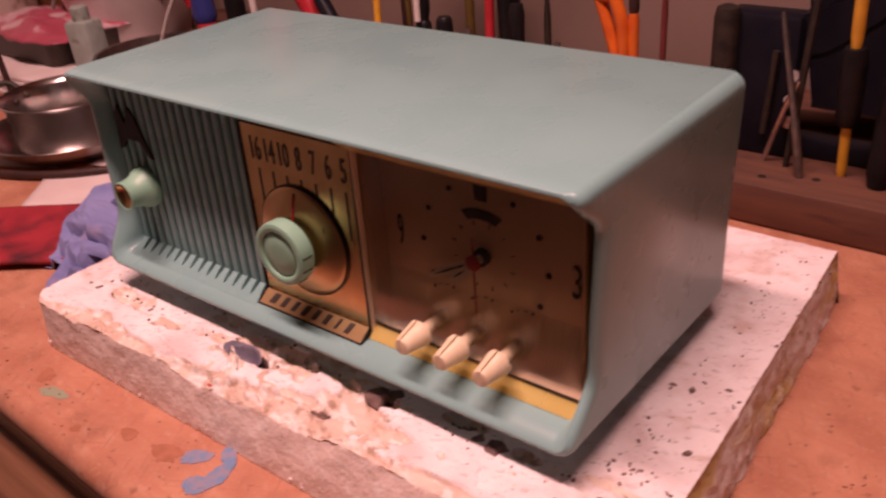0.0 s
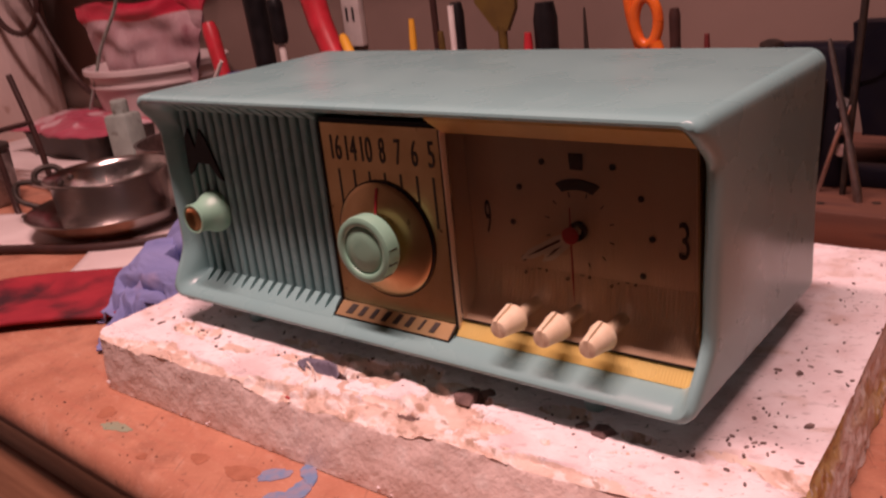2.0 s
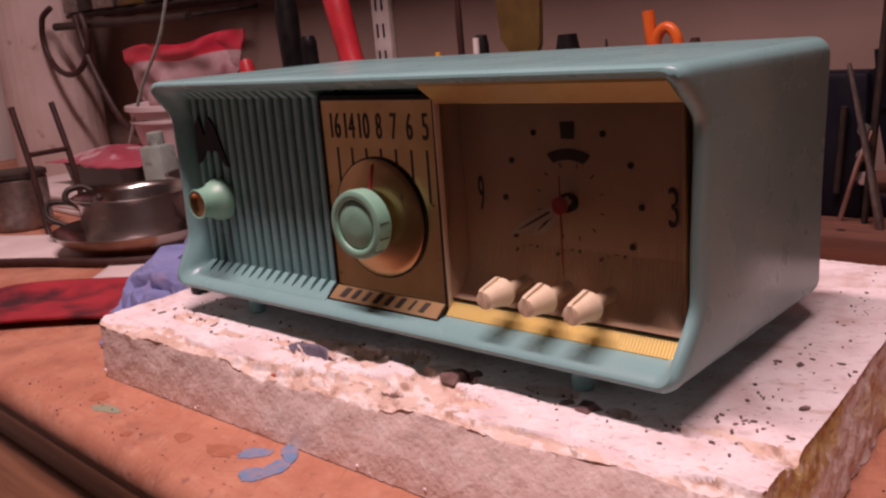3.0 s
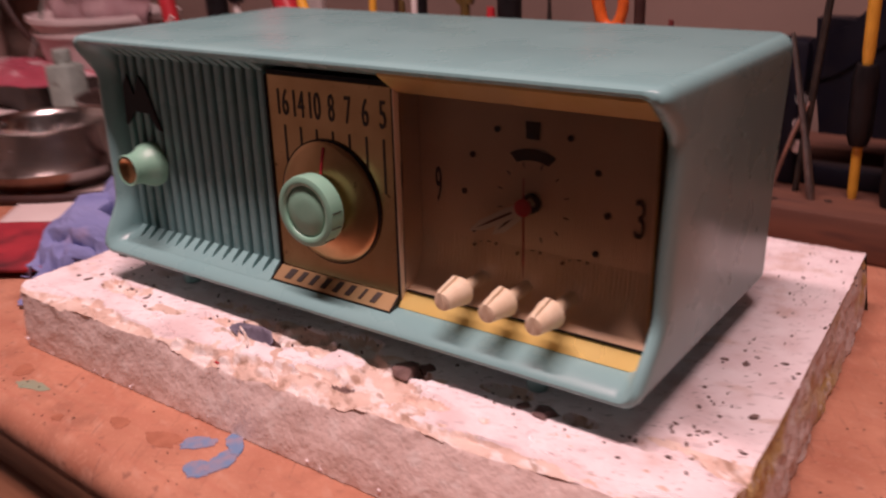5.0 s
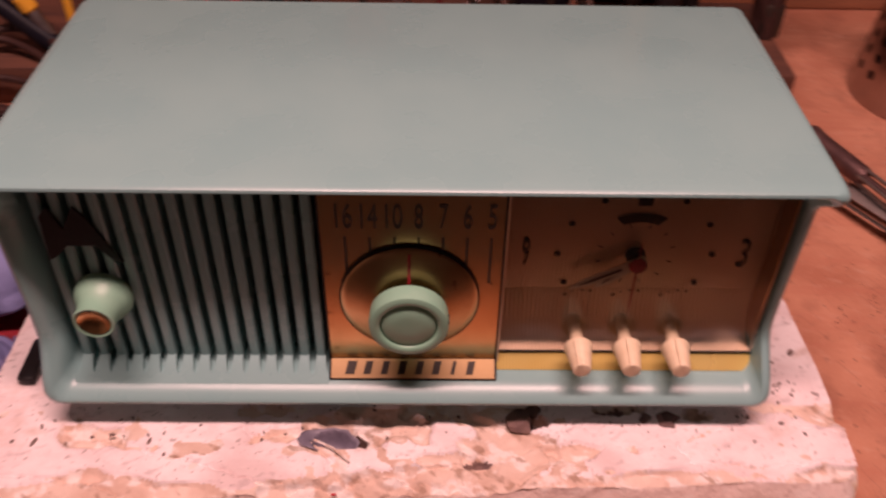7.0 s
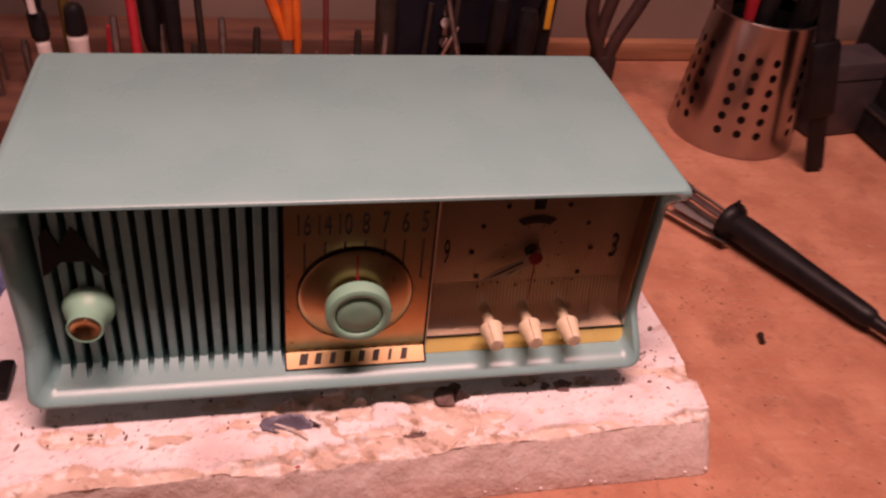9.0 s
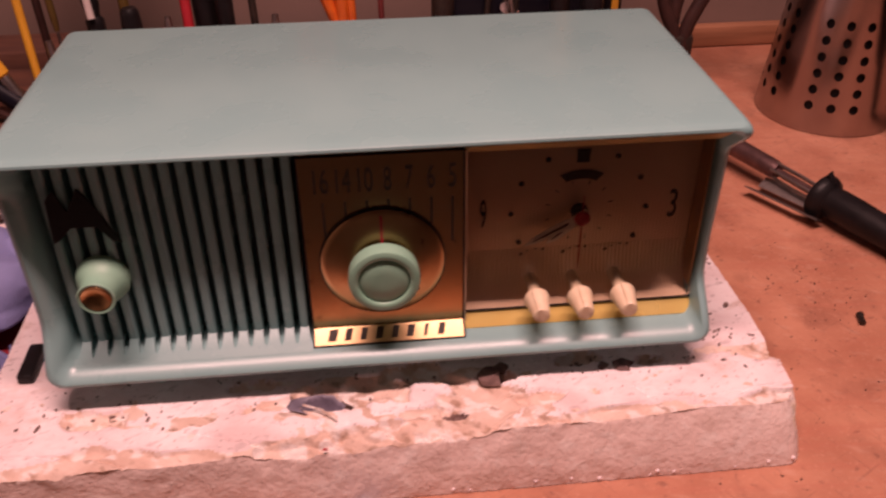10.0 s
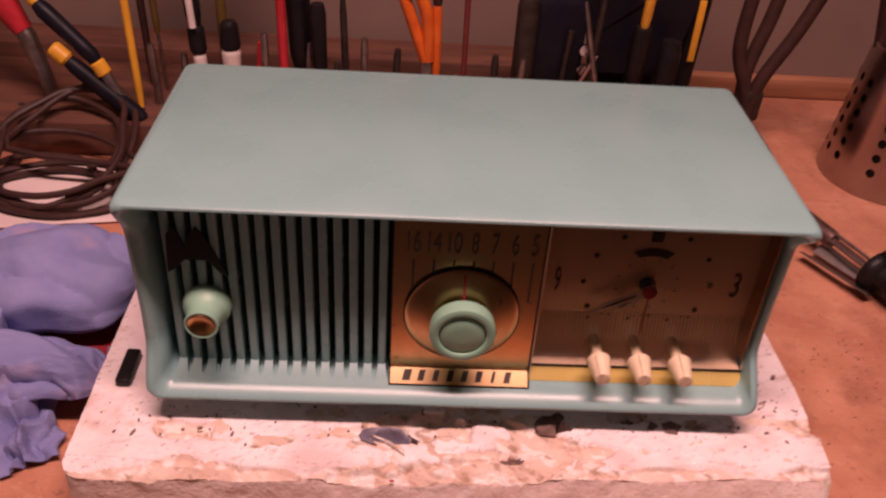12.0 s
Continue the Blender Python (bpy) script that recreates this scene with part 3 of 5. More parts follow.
def make_radio():
    radio = thing("clock_radio", "vintage turquoise clock radio with brass dial plate on foam slab", "radio")
    rings = [(-0.158, 0.158, 0.050, 0.167, 0.008, 0.1545, 0.1545), (-0.1612, 0.1612, 0.0470, 0.1700, 0.009, 0.1538, 0.1538),
             (-0.1625, 0.1625, 0.0462, 0.1712, 0.0095, 0.1516, 0.1521), (-0.1625, 0.1625, 0.0506, 0.1712, 0.0085, 0.0085, 0.0115),
             (-0.1624, 0.1624, 0.0506, 0.1710, 0.0078, 0.0042, 0.0072), (-0.1617, 0.1617, 0.0509, 0.1706, 0.0074, 0.0014, 0.0042),
             (-0.1604, 0.1604, 0.0519, 0.1697, 0.0068, -0.0002, 0.0027), (-0.1588, 0.1590, 0.0536, 0.1686, 0.0060, -0.0006, 0.0024),
             (-0.1572, 0.1576, 0.0552, 0.1676, 0.0054, 0.0004, 0.0034), (-0.1520, 0.1562, 0.0586, 0.1636, 0.0060, 0.0105, 0.0135),
             (-0.1513, 0.1558, 0.0592, 0.1624, 0.0060, 0.0360, 0.0360)]
    ease = lambda q: max(0.0, min(1.0, q)) ** 2 * (3 - 2 * max(0.0, min(1.0, q)))

    def bow(z):
        """The front edges of the sides sweep back between the hood and the lower lip."""
        return 0.0190 * ease((z - 0.0545) / 0.028) * ease((0.1680 - z) / 0.021)
    loops = []
    for xl, xr, zb, zt, r, yb, yt in rings:
        front = yb < 0.0095
        wide = lambda z: 1 + 0.014 * max(0.0, z - 0.100) / 0.070 * (1 if yb > 0.1 or front else 0.3)
        swept = 1.0 if front else 0.70 if yb < 0.02 else 0.0
        top = min(r, 0.0085) if yb > 0.1 else 0.0055 if front else r
        pts = rrect(xl, xr, zb, zt, r, 7, top)
        steps = [k / 25 for k in range(1, 25)]
        left = [(xl, zt - top + (zb + r - zt + top) * k) for k in steps]
        right = [(xr, zb + r + (zt - top - zb - r) * k) for k in steps]
        pts = pts[:16] + left + pts[16:] + right
        loops.append([(x * wide(z), yb + (yt - yb) * (z - zb) / (zt - zb) + swept * bow(z) * (1.0 if x > 0.12 else 0.6 if x < -0.12 else 0.0), z) for x, z in pts])
    part("cabinet", loft(loops, True, True), TEAL, radio)

    # grille
    ledge = [(0.0070, 0.0574), (0.0106, 0.0599), (0.0110, 0.0588), (0.0130, 0.0574), (0.0300, 0.0574), (0.0300, 0.0564)]
    part("grille_ledge", loft([[(x, y, z) for y, z in ledge] for x in (-0.1512, -0.0364)]), TEAL, radio, smooth=False)
    part("grille_backing", box(-0.1505, -0.0365, 0.0305, 0.0325, 0.0595, 0.164), GRILLE_CLOTH, radio, "dark cloth behind the ribs")
    prof = [(0.0302, 0.0630), (0.0176, 0.0630), (0.0176, 0.0640), (0.0180, 0.1596), (0.0086, 0.1664), (0.0302, 0.1650)]
    n_rib, pitch = 15, 0.00748
    for i in range(n_rib):
        cx = -0.0403 - i * pitch
        rib = loft([[(cx - w, y + d, z) for y, z in prof] for w, d in ((0.0021, 0.0008), (0.0014, 0.0))]
                   + [[(cx + w, y + d, z) for y, z in prof] for w, d in ((0.0014, 0.0), (0.0021, 0.0008))])
        tooth = [(0.0020, 0.0180, 0.0649), (0.0023, 0.0150, 0.0629), (0.0028, 0.0122, 0.0610), (0.00372, 0.0105, 0.0598)]
        upper = [[(cx - w, y, z), (cx + w, y, z)] for w, y, z in tooth]
        merge(rib, loft([[p[0], p[1], (p[1][0], p[1][1] + 0.0006, p[1][2] - 0.0034), (p[0][0], p[0][1] + 0.0006, p[0][2] - 0.0034)] for p in upper]))
        part("grille_rib", rib, TEAL, radio)
    emblem = [(-0.146, 0.1225), (-0.1445, 0.145), (-0.1405, 0.150), (-0.1365, 0.139), (-0.1305, 0.150), (-0.1265, 0.145), (-0.1165, 0.1215),
              (-0.1200, 0.1225), (-0.1260, 0.1305), (-0.1370, 0.1305), (-0.1425, 0.1245)]
    bm = plate_xz(emblem, 0.0, 0.0012)
    for v in bm.verts:
        v.co.y += 0.0165
    part("emblem", bm, BLACK, radio, "flat black emblem on the grille", smooth=False)

    # brass plate, its edges and scale
    z_lo, z_hi = 0.0640, 0.1582
    part("plate_backing", box(-0.0362, 0.0388, 0.0188, 0.034, 0.059, 0.1604), BLACK, radio)
    sheet = [(face_y(z_hi), z_hi), (face_y(z_lo), z_lo), (face_y(z_lo) + 0.0012, z_lo), (face_y(z_hi) + 0.0012, z_hi)]
    part("dial_plate", loft([[(x, y, z) for y, z in sheet] for x in (-0.0356, 0.0383)]), BRASS, radio, "worn brass dial plate", smooth=False)
    foot, head = (0.0096, 0.0586), (0.0169, 0.0637)
    tilt = (head[1] - foot[1]) / (head[0] - foot[0])
    band = [head, foot, (foot[0] + 0.0006, foot[1] - 0.0012), (head[0] + 0.0010, head[1] - 0.0010)]
    name_band = part("name_band", loft([[(x, y, z) for y, z in band] for x in (-0.0355, 0.0382)]), POLISHED, radio, "polished brass name band", smooth=False)
    for k in range(8):
        u, w = -0.0272 + k * 0.0077, (0.0021, 0.0016, 0.0014, 0.0016, 0.0015, 0.0016, 0.0008, 0.0016)[k]
        quad = [(u - w, 0.0110), (u + w, 0.0110), (u + w + 0.0014, 0.0158), (u - w + 0.0014, 0.0158)]
        part("letter_bar", loft([[(x, y, foot[1] + (y - foot[0]) * tilt + d) for x, y in quad] for d in (0.0001, 0.0004)]), INK, name_band, smooth=False)
    for x in (-0.0360, 0.0387):
        edge = [(face_y(z_hi) - 0.0006, z_hi), (head[0] - 0.0006, head[1] + 0.0006), (foot[0] - 0.0006, foot[1] + 0.0004), (foot[0] + 0.0006, foot[1] - 0.0006), (head[0] + 0.0006, head[1] - 0.0004), (face_y(z_hi) + 0.0006, z_hi)]
        part("plate_edge", loft([[(x + d, y, z) for y, z in edge] for d in (-0.0004, 0.0004)]), BLACK, radio, smooth=False)
    part("plate_lower_edge", box(-0.0362, 0.0388, foot[0] - 0.0008, foot[0] + 0.0004, foot[1] - 0.0012, foot[1] - 0.0002), BLACK, radio)
    scale_x = (-0.0258, -0.0158, -0.0059, 0.0039, 0.0137, 0.0235, 0.0332)
    for text, x in zip(("16", "14", "10", "8", "7", "6", "5"), scale_x):
        figures("numeral", text, x, 0.1462, 0.0066 if len(text) > 1 else 0.0034, 0.0122, face_y(0.1462) - 0.0002, radio, INK, LEAN)
        z_end = 0.1018 + math.sqrt(max(0.0, 0.0288 ** 2 - x * x)) if abs(x) < 0.027 else 0.111
        z_end = min(z_end, 0.1325)
        tick = [(face_y(0.1355) - 0.0003, 0.1355), (face_y(z_end) - 0.0003, z_end), (face_y(z_end) + 0.0005, z_end), (face_y(0.1355) + 0.0005, 0.1355)]
        part("scale_line", loft([[(x + d, y, z) for y, z in tick] for d in (-0.0005, 0.0005)]), INK, radio, smooth=False)

    # tuning disc and knob
    lean = Matrix.Translation((0, face_y(0.1018), 0.1018)) @ Matrix.Rotation(-math.atan(LEAN), 4, "X")
    # the shadow line round the disc, drawn as a black ring
    part("disc_shadow_gap", moved(lathe([(0.0298, 0.0002), (0.0298, -0.0012), (0.0285, -0.0014)], 56, "y"), lean), BLACK, radio, "black ring standing in for the shadow round the disc")
    part("tuning_disc", moved(lathe([(0.0290, 0.0), (0.0290, -0.0016), (0.0282, -0.0022), (0.0262, -0.0026), (0.021, -0.0042), (0.014, -0.0056), (0.008, -0.006)], 64, "y"), lean), COPPER, radio, "domed copper tuning disc")
    bm = loft([[(x, y, z) for y, z in ((-0.0062, 0.0135), (-0.0046, 0.0215), (-0.0031, 0.0266), (-0.0021, 0.0266), (-0.0036, 0.0215), (-0.005, 0.0135))] for x in (-0.0006, 0.0006)])
    part("pointer", moved(bm, lean), RED, radio, "red pointer line", smooth=False)
    knob = part("tuning_knob", moved(lathe([(0.0085, 0.0), (0.0085, -0.0080), (0.0150, -0.0084), (0.0164, -0.0098), (0.0167, -0.0155), (0.0162, -0.0175), (0.0146, -0.0182), (0.0128, -0.0180),
                                            (0.0121, -0.0174), (0.0118, -0.0163)], 56, "y", True, False), lean), TEAL_KNOB, radio, "pale green tuning knob")
    part("knob_cap", moved(lathe([(0.0118, -0.0155), (0.0115, -0.0166), (0.0108, -0.0172), (0.004, -0.0176)], 48, "y"), lean), TEAL_KNOB, knob)
    for a in (20, 48, -6):
        m = lean @ Matrix.Rotation(math.radians(a), 4, "Y")
        part("knob_mark", moved(box(0.0150, 0.0169, -0.0171, -0.0115, -0.0002, 0.0002), m), INK, knob)

    # volume knob
    at = Matrix.Translation((-0.1285, 0.0, 0.1028))
    vol = part("volume_knob", moved(lathe([(0.0120, 0.0175), (0.0122, 0.0150), (0.0112, 0.0120), (0.0096, 0.0095), (0.0086, 0.0065), (0.0082, 0.0030), (0.0085, 0.0006), (0.0080, 0.0), (0.0070, 0.0004), (0.0068, 0.0030)], 40, "y", True, False), at), TEAL_KNOB, radio, "flared green volume knob")
    part("knob_insert", moved(lathe([(0.0069, 0.0032), (0.0069, 0.0006), (0.0066, 0.0002), (0.0058, 0.0008), (0.0040, 0.0022), (0.001, 0.0026)], 32, "y"), at), COPPER, vol, "copper cup insert")

    # clock
    x0, x1, z0, z1 = 0.0393, 0.1556, 0.0710, 0.1612
    cove = [(0.0346, z1), (0.0346, 0.126), (0.0346, 0.092), (0.0343, 0.0850), (0.0333, 0.0790), (0.0313, 0.0738), (0.0284, 0.0696), (0.0246, 0.0668), (0.0208, 0.0654)]
    flutes, rows = 64, []
    for k in range(flutes * 4 + 1):
        x = x0 + 0.0005 + (x1 - x0 - 0.001) * k / (flutes * 4)
        d = math.cos(0.5 * math.pi * k)
        rows.append([(x, y + d * (0.00036 if z < 0.092 else 0.00006), z + (0.00024 * d if z < 0.08 else 0.0)) for y, z in cove])
    bm = bmesh.new()
    grid = [[bm.verts.new(p) for p in row] for row in rows]
    for ra, rb in zip(grid, grid[1:]):
        for i in range(len(cove) - 1):
            bm.faces.new((ra[i], ra[i + 1], rb[i + 1], rb[i]))
    part("clock_face", bm, CLOCK, radio, "fluted gold clock face that curves forward at its foot")
    band_rows = []
    for k in range(58 * 4 + 1):
        d = 0.00045 * math.cos(0.5 * math.pi * k)
        x = x0 + 0.0012 + (x1 - x0 - 0.0024) * k / 232
        band_rows.append([(x, y + d * w, z + d * w) for y, z, w in ((0.0345, 0.0920, 0.0), (0.0337, 0.0865, 1.0), (0.0329, 0.0815, 1.0), (0.0314, 0.0765, 0.6), (0.0330, 0.0765, 0.0), (0.0351, 0.0920, 0.0))])
    part("fluted_band", loft(band_rows), CLOCK, radio, "fluted gold band low in the clock face")
    part("face_backing", box(x0, x1, 0.0352, 0.0358, 0.066, z1), BLACK, radio)
    part("clock_liner", box(x0, x1, 0.0172, 0.0344, z1, z1 + 0.001), CLOCK, radio)
    part("clock_liner", box(x0 - 0.0001, x0 + 0.0006, 0.0172, 0.0344, 0.0602, z1), CLOCK, radio)
    part("clock_liner", box(x1 - 0.0006, x1, 0.0225, 0.0344, z0, z1), AMBER, radio)
    strip = [(0.0206, 0.0652), (0.0148, 0.0590), (0.0162, 0.0578), (0.0222, 0.0640)]
    strip_rows = []
    for k in range(161):
        d = 0.00008 * (k % 2)
        strip_rows.append([(0.0392 + 0.1166 * k / 160, y - (d if i < 2 else 0), z + (d if i < 2 else 0)) for i, (y, z) in enumerate(strip)])
    part("gold_strip", loft(strip_rows), GOLD, radio, "bright fluted gold strip", smooth=False)
    part("strip_edge", box(0.0392, 0.1558, 0.0196, 0.0204, 0.0656, 0.0664), BLACK, radio)
    crest = [(0.0080, 0.1648), (0.0196, 0.1562), (0.0204, 0.1572), (0.0080, 0.1662)]
    part("upper_gold_strip", loft([[(x, y, z) for y, z in crest] for x in (0.0392, 0.1560)]), LINER, radio, "gold strip above the clock window", smooth=False)
    lens = [(0.0190, 0.0666), (0.0204, 0.1566), (0.0214, 0.1566), (0.0200, 0.0666)]
    pane = part("clock_lens", loft([[(x, y, z) for y, z in lens] for x in (x0 + 0.001, x1 - 0.0008)]), LENS, radio, "clear acrylic clock window", smooth=False)
    pane.visible_shadow = False
    cx, cz, yf = 0.0974, 0.1130, 0.0341
    for h in (1, 2, 3, 4, 5, 7, 8, 9, 10, 11):
        a = math.radians(90 - 30 * h)
        part("hour_dot", moved(lathe([(0.0014, 0.0), (0.0014, -0.0004)], 12, "y"), Matrix.Translation((cx + 0.0337 * math.cos(a), yf, cz + 0.0337 * math.sin(a)))), INK, radio)
    part("twelve_mark", plate_xz([(cx - 0.0030, 0.1398), (cx + 0.0030, 0.1398), (cx + 0.0034, 0.1470), (cx - 0.0034, 0.1470)], yf - 0.0004, yf), INK, radio, smooth=False)
    arc = [(cx + r * math.sin(math.radians(a)), cz + r * math.cos(math.radians(a))) for r, angles in ((0.0228, range(-28, 29, 8)), (0.0180, range(24, -25, -8))) for a in angles]
    part("day_window", plate_xz(arc, yf - 0.0004, yf), INK, radio, smooth=False)
    figures("numeral", "9", 0.0500, 0.1140, 0.0030, 0.0160, yf - 0.0002, radio, INK)
    figures("numeral", "3", 0.1447, 0.1140, 0.0042, 0.0160, yf - 0.0002, radio, INK)
    for k in range(12):
        a = math.radians(30 * k + 15)
        m = Matrix.Translation((cx, yf, cz)) @ Matrix.Rotation(a, 4, "Y")
        part("alarm_mark", moved(box(0.0150, 0.0172, -0.0003, 0, -0.0002, 0.0002), m), INK, radio)
    for kx in (0.0746, 0.0962, 0.1178):
        for k in range(4):
            a = math.radians(66 + 24 * k)
            m = Matrix.Translation((kx + 0.002, yf - 0.0012, 0.0830)) @ Matrix.Rotation(-a, 4, "Y")
            part("legend_bar", moved(box(0.0092, 0.0097 if k % 3 else 0.0106, -0.0003, 0, -0.0011 if k % 2 else -0.0004, 0.0008), m), LEGEND, radio)
    part("hand_arbor", moved(lathe([(0.0042, 0.0), (0.0042, -0.0030), (0.0020, -0.0034), (0.0020, -0.0080)], 20, "y"), Matrix.Translation((cx, yf, cz))), BLACK, radio)

    def hand(name, degrees, length, w, y, material, tail=0.004):
        m = Matrix.Translation((cx, y, cz)) @ Matrix.Rotation(math.radians(degrees), 4, "Y")
        bm = plate_xz([(-w * 0.5, -tail), (w * 0.5, -tail), (w, length * 0.3), (w * 0.9, length * 0.75), (0.0, length), (-w * 0.9, length * 0.75), (-w, length * 0.3)], -0.0002, 0.0002)
        part(name, moved(bm, m), material, radio, smooth=False)
    hand("hour_hand", 227, 0.0225, 0.0030, 0.0290, HAND)
    hand("hand_slot", 227, 0.0190, 0.0005, 0.0286, BROWN, -0.007)
    hand("minute_hand", 241, 0.0320, 0.0026, 0.0280, HAND)
    hand("hand_slot", 241, 0.0270, 0.0005, 0.0276, BROWN, -0.007)
    hand("second_hand", 180, 0.0310, 0.0004, 0.0266, RED, 0.0125)
    part("hand_hub", moved(lathe([(0.0038, 0.0), (0.0038, -0.0010), (0.0030, -0.0016)], 24, "y"), Matrix.Translation((cx, 0.0266, cz))), mat("red_enamel", (0.72, 0.03, 0.06), (0.66, 0.025, 0.05), 0.35, bump=0), radio, "red hub of the clock pointers")
    for kx in (0.0746, 0.0962, 0.1178):
        m = Matrix.Translation((kx, 0.0, 0.0758))
        bm = lathe([(0.0058, 0.0140), (0.0063, 0.0136), (0.0063, 0.0120), (0.0058, 0.0112), (0.0041, 0.0004), (0.0038, -0.0003), (0.0030, -0.0006)], 28, "y")
        ctl = part("control_knob", moved(bm, m), CREAM, radio, "tapered ivory control knob")
        turn = m @ Matrix.Rotation(math.radians(10 * (kx > 0.09) - 15), 4, "Y")
        fin = [(0.0130, 0.0040), (0.0130, 0.0070), (0.0118, 0.0073), (0.0004, 0.0050), (-0.0008, 0.0042), (-0.0008, -0.0030), (0.0020, -0.0030)]
        part("knob_ridge", moved(loft([[(d, y, z) for y, z in fin] for d in (-0.0010, -0.0007, 0.0007, 0.0010)]), turn), CREAM, ctl, smooth=False)
        part("knob_stem", moved(lathe([(0.0030, 0.0340), (0.0030, 0.0130)], 16, "y"), m), CREAM, ctl)
    for fx in (-0.115, 0.108):
        for fy in (0.022, 0.125):
            part("foot", moved(lathe([(0.0045, 0.0352), (0.0050, 0.0370), (0.0058, 0.0560)], 20), Matrix.Translation((fx, fy, 0))), TEAL, radio)
    return radio


make_radio()


# ---- tool rack at the back of the bench ----
rack = thing("tool_rack", "dark stained wooden tool block with drilled holes", "tool rack")
part("block", box(-0.66, 0.285, 0.330, 0.455, 0.0005, 0.031, 0.002), BLOCK, rack)
part("back_step", box(-0.66, 0.240, 0.456, 0.505, 0.0005, 0.045, 0.002), BLOCK, rack)
for k in range(26):
    hx = -0.60 + 0.034 * k
    part("hole", moved(lathe([(0.0030, 0.0), (0.0030, 0.0006), (0.0020, 0.0009)], 12), Matrix.Translation((hx, 0.347 + 0.012 * (k % 3), 0.0306))), IRON, rack)
solo("ledge", box(-1.5, 1.4, 0.506, 0.5195, 0.0005, 0.022, 0.002), WOOD_DARK, "dark wooden strip along the wall", "ledge", kind="structure")


def stick(name, label, category, pts, segs, group="tools in the rack", seg=12):
    """A tool made of round pieces. segs: part name, from, to, radius there and there, material, where 0 is the foot and 1 the top."""
    line = [Vector(p) for p in pts]
    total = sum((b - a).length for a, b in zip(line, line[1:]))

    def at(u):
        left = max(0.0, min(1.0, u)) * total
        for a, b in zip(line, line[1:]):
            d = (b - a).length
            if left <= d + 1e-9:
                return a.lerp(b, left / d)
            left -= d
        return line[-1]
    ob = thing(name, label, category, group=group)
    for pname, u0, u1, r0, r1, material in segs:
        n = 8
        us = [u0 + (u1 - u0) * k / n for k in range(n + 1)]
        radii = [(r0 + (r1 - r0) * k / n) * (0.75 if k in (0, n) else 1.0) for k in range(n + 1)]
        part(pname, tube([at(u) for u in us], r0, seg, radii), material, ob)
    return ob


B = 0.030
stick("pliers", "red-handled pliers leaning in the tool rack", "pliers", [(-0.335, 0.368, B), (-0.350, 0.372, 0.09), (-0.392, 0.382, 0.16), (-0.416, 0.385, 0.245)],
      [("jaw", 0, 0.3, 0.006, 0.008, STEEL_DULL), ("grip", 0.28, 1, 0.011, 0.0145, RED)])
stick("pliers", "navy and yellow handled pliers leaning in the rack", "pliers", [(-0.262, 0.345, B), (-0.290, 0.349, 0.083), (-0.330, 0.362, 0.118), (-0.362, 0.38, 0.150)],
      [("jaw", 0, 0.3, 0.004, 0.005, STEEL_DULL), ("yellow_end", 0.26, 0.34, 0.0065, 0.0065, YELLOW), ("grip", 0.33, 0.72, 0.0065, 0.0075, NAVY), ("yellow_tip", 0.70, 1, 0.006, 0.005, YELLOW)])
stick("pliers", "navy handled pliers with yellow rounded end", "pliers", [(-0.255, 0.343, B), (-0.285, 0.346, 0.055), (-0.323, 0.352, 0.088)],
      [("grip", 0, 0.85, 0.008, 0.0065, NAVY), ("yellow_end", 0.82, 1, 0.0075, 0.007, YELLOW)])
stick("file", "thin upright file with yellow handle", "file", [(-0.262, 0.365, B), (-0.268, 0.378, 0.165)], [("handle", 0, 1, 0.0032, 0.0036, YELLOW)])
stick("drill_bit", "steel drill bit standing in the rack", "drill bit", [(-0.248, 0.372, B), (-0.250, 0.374, 0.085)], [("shank", 0, 1, 0.0035, 0.0035, STEEL_DULL)])
stick("screwdriver", "tall brown wooden-handled pick", "screwdriver", [(-0.263, 0.41, B), (-0.266, 0.41, 0.215)], [("shaft", 0, 1, 0.0032, 0.0034, BROWN)])
stick("screwdriver", "short amber-handled screwdriver in rack", "screwdriver", [(-0.248, 0.40, B), (-0.252, 0.40, 0.150)], [("shaft", 0, 0.45, 0.0015, 0.0015, STEEL_DULL), ("handle", 0.45, 1, 0.0028, 0.0034, OLIVE)])
ob = stick("screwdriver", "black screwdriver with a white stripe on its handle", "screwdriver", [(-0.205, 0.366, B), (-0.216, 0.380, 0.178)],
           [("shaft", 0, 0.22, 0.002, 0.002, STEEL_DULL), ("white_ferrule", 0.22, 0.34, 0.0055, 0.0055, WHITE), ("collar", 0.34, 0.50, 0.0072, 0.0072, BLACK), ("handle", 0.5, 1, 0.0066, 0.0070, BLACK)])
part("stripe", tube([(-0.2104, 0.3648, 0.105), (-0.2158, 0.3716, 0.176)], 0.003), WHITE, ob)
stick("screwdriver", "round black-knobbed tool with a white ferrule", "screwdriver", [(-0.180, 0.362, B), (-0.181, 0.366, 0.112)],
      [("shaft", 0, 0.5, 0.0045, 0.005, BLACK), ("ferrule", 0.45, 0.72, 0.0072, 0.0082, WHITE), ("knob", 0.70, 1.0, 0.0088, 0.0070, BLACK)])
pd = thing("paddle", "flat olive-brown wooden paddle standing in the rack", "tool", group="tools in the rack")
part("shaft", tube([(-0.200, 0.43, B), (-0.201, 0.43, 0.15)], 0.0045), OLIVE, pd)
part("blade", plate_xz([(-0.207, 0.145), (-0.194, 0.145), (-0.184, 0.165), (-0.182, 0.205), (-0.190, 0.240), (-0.222, 0.236), (-0.233, 0.215), (-0.229, 0.172)], 0.427, 0.433), OLIVE, pd, smooth=False)
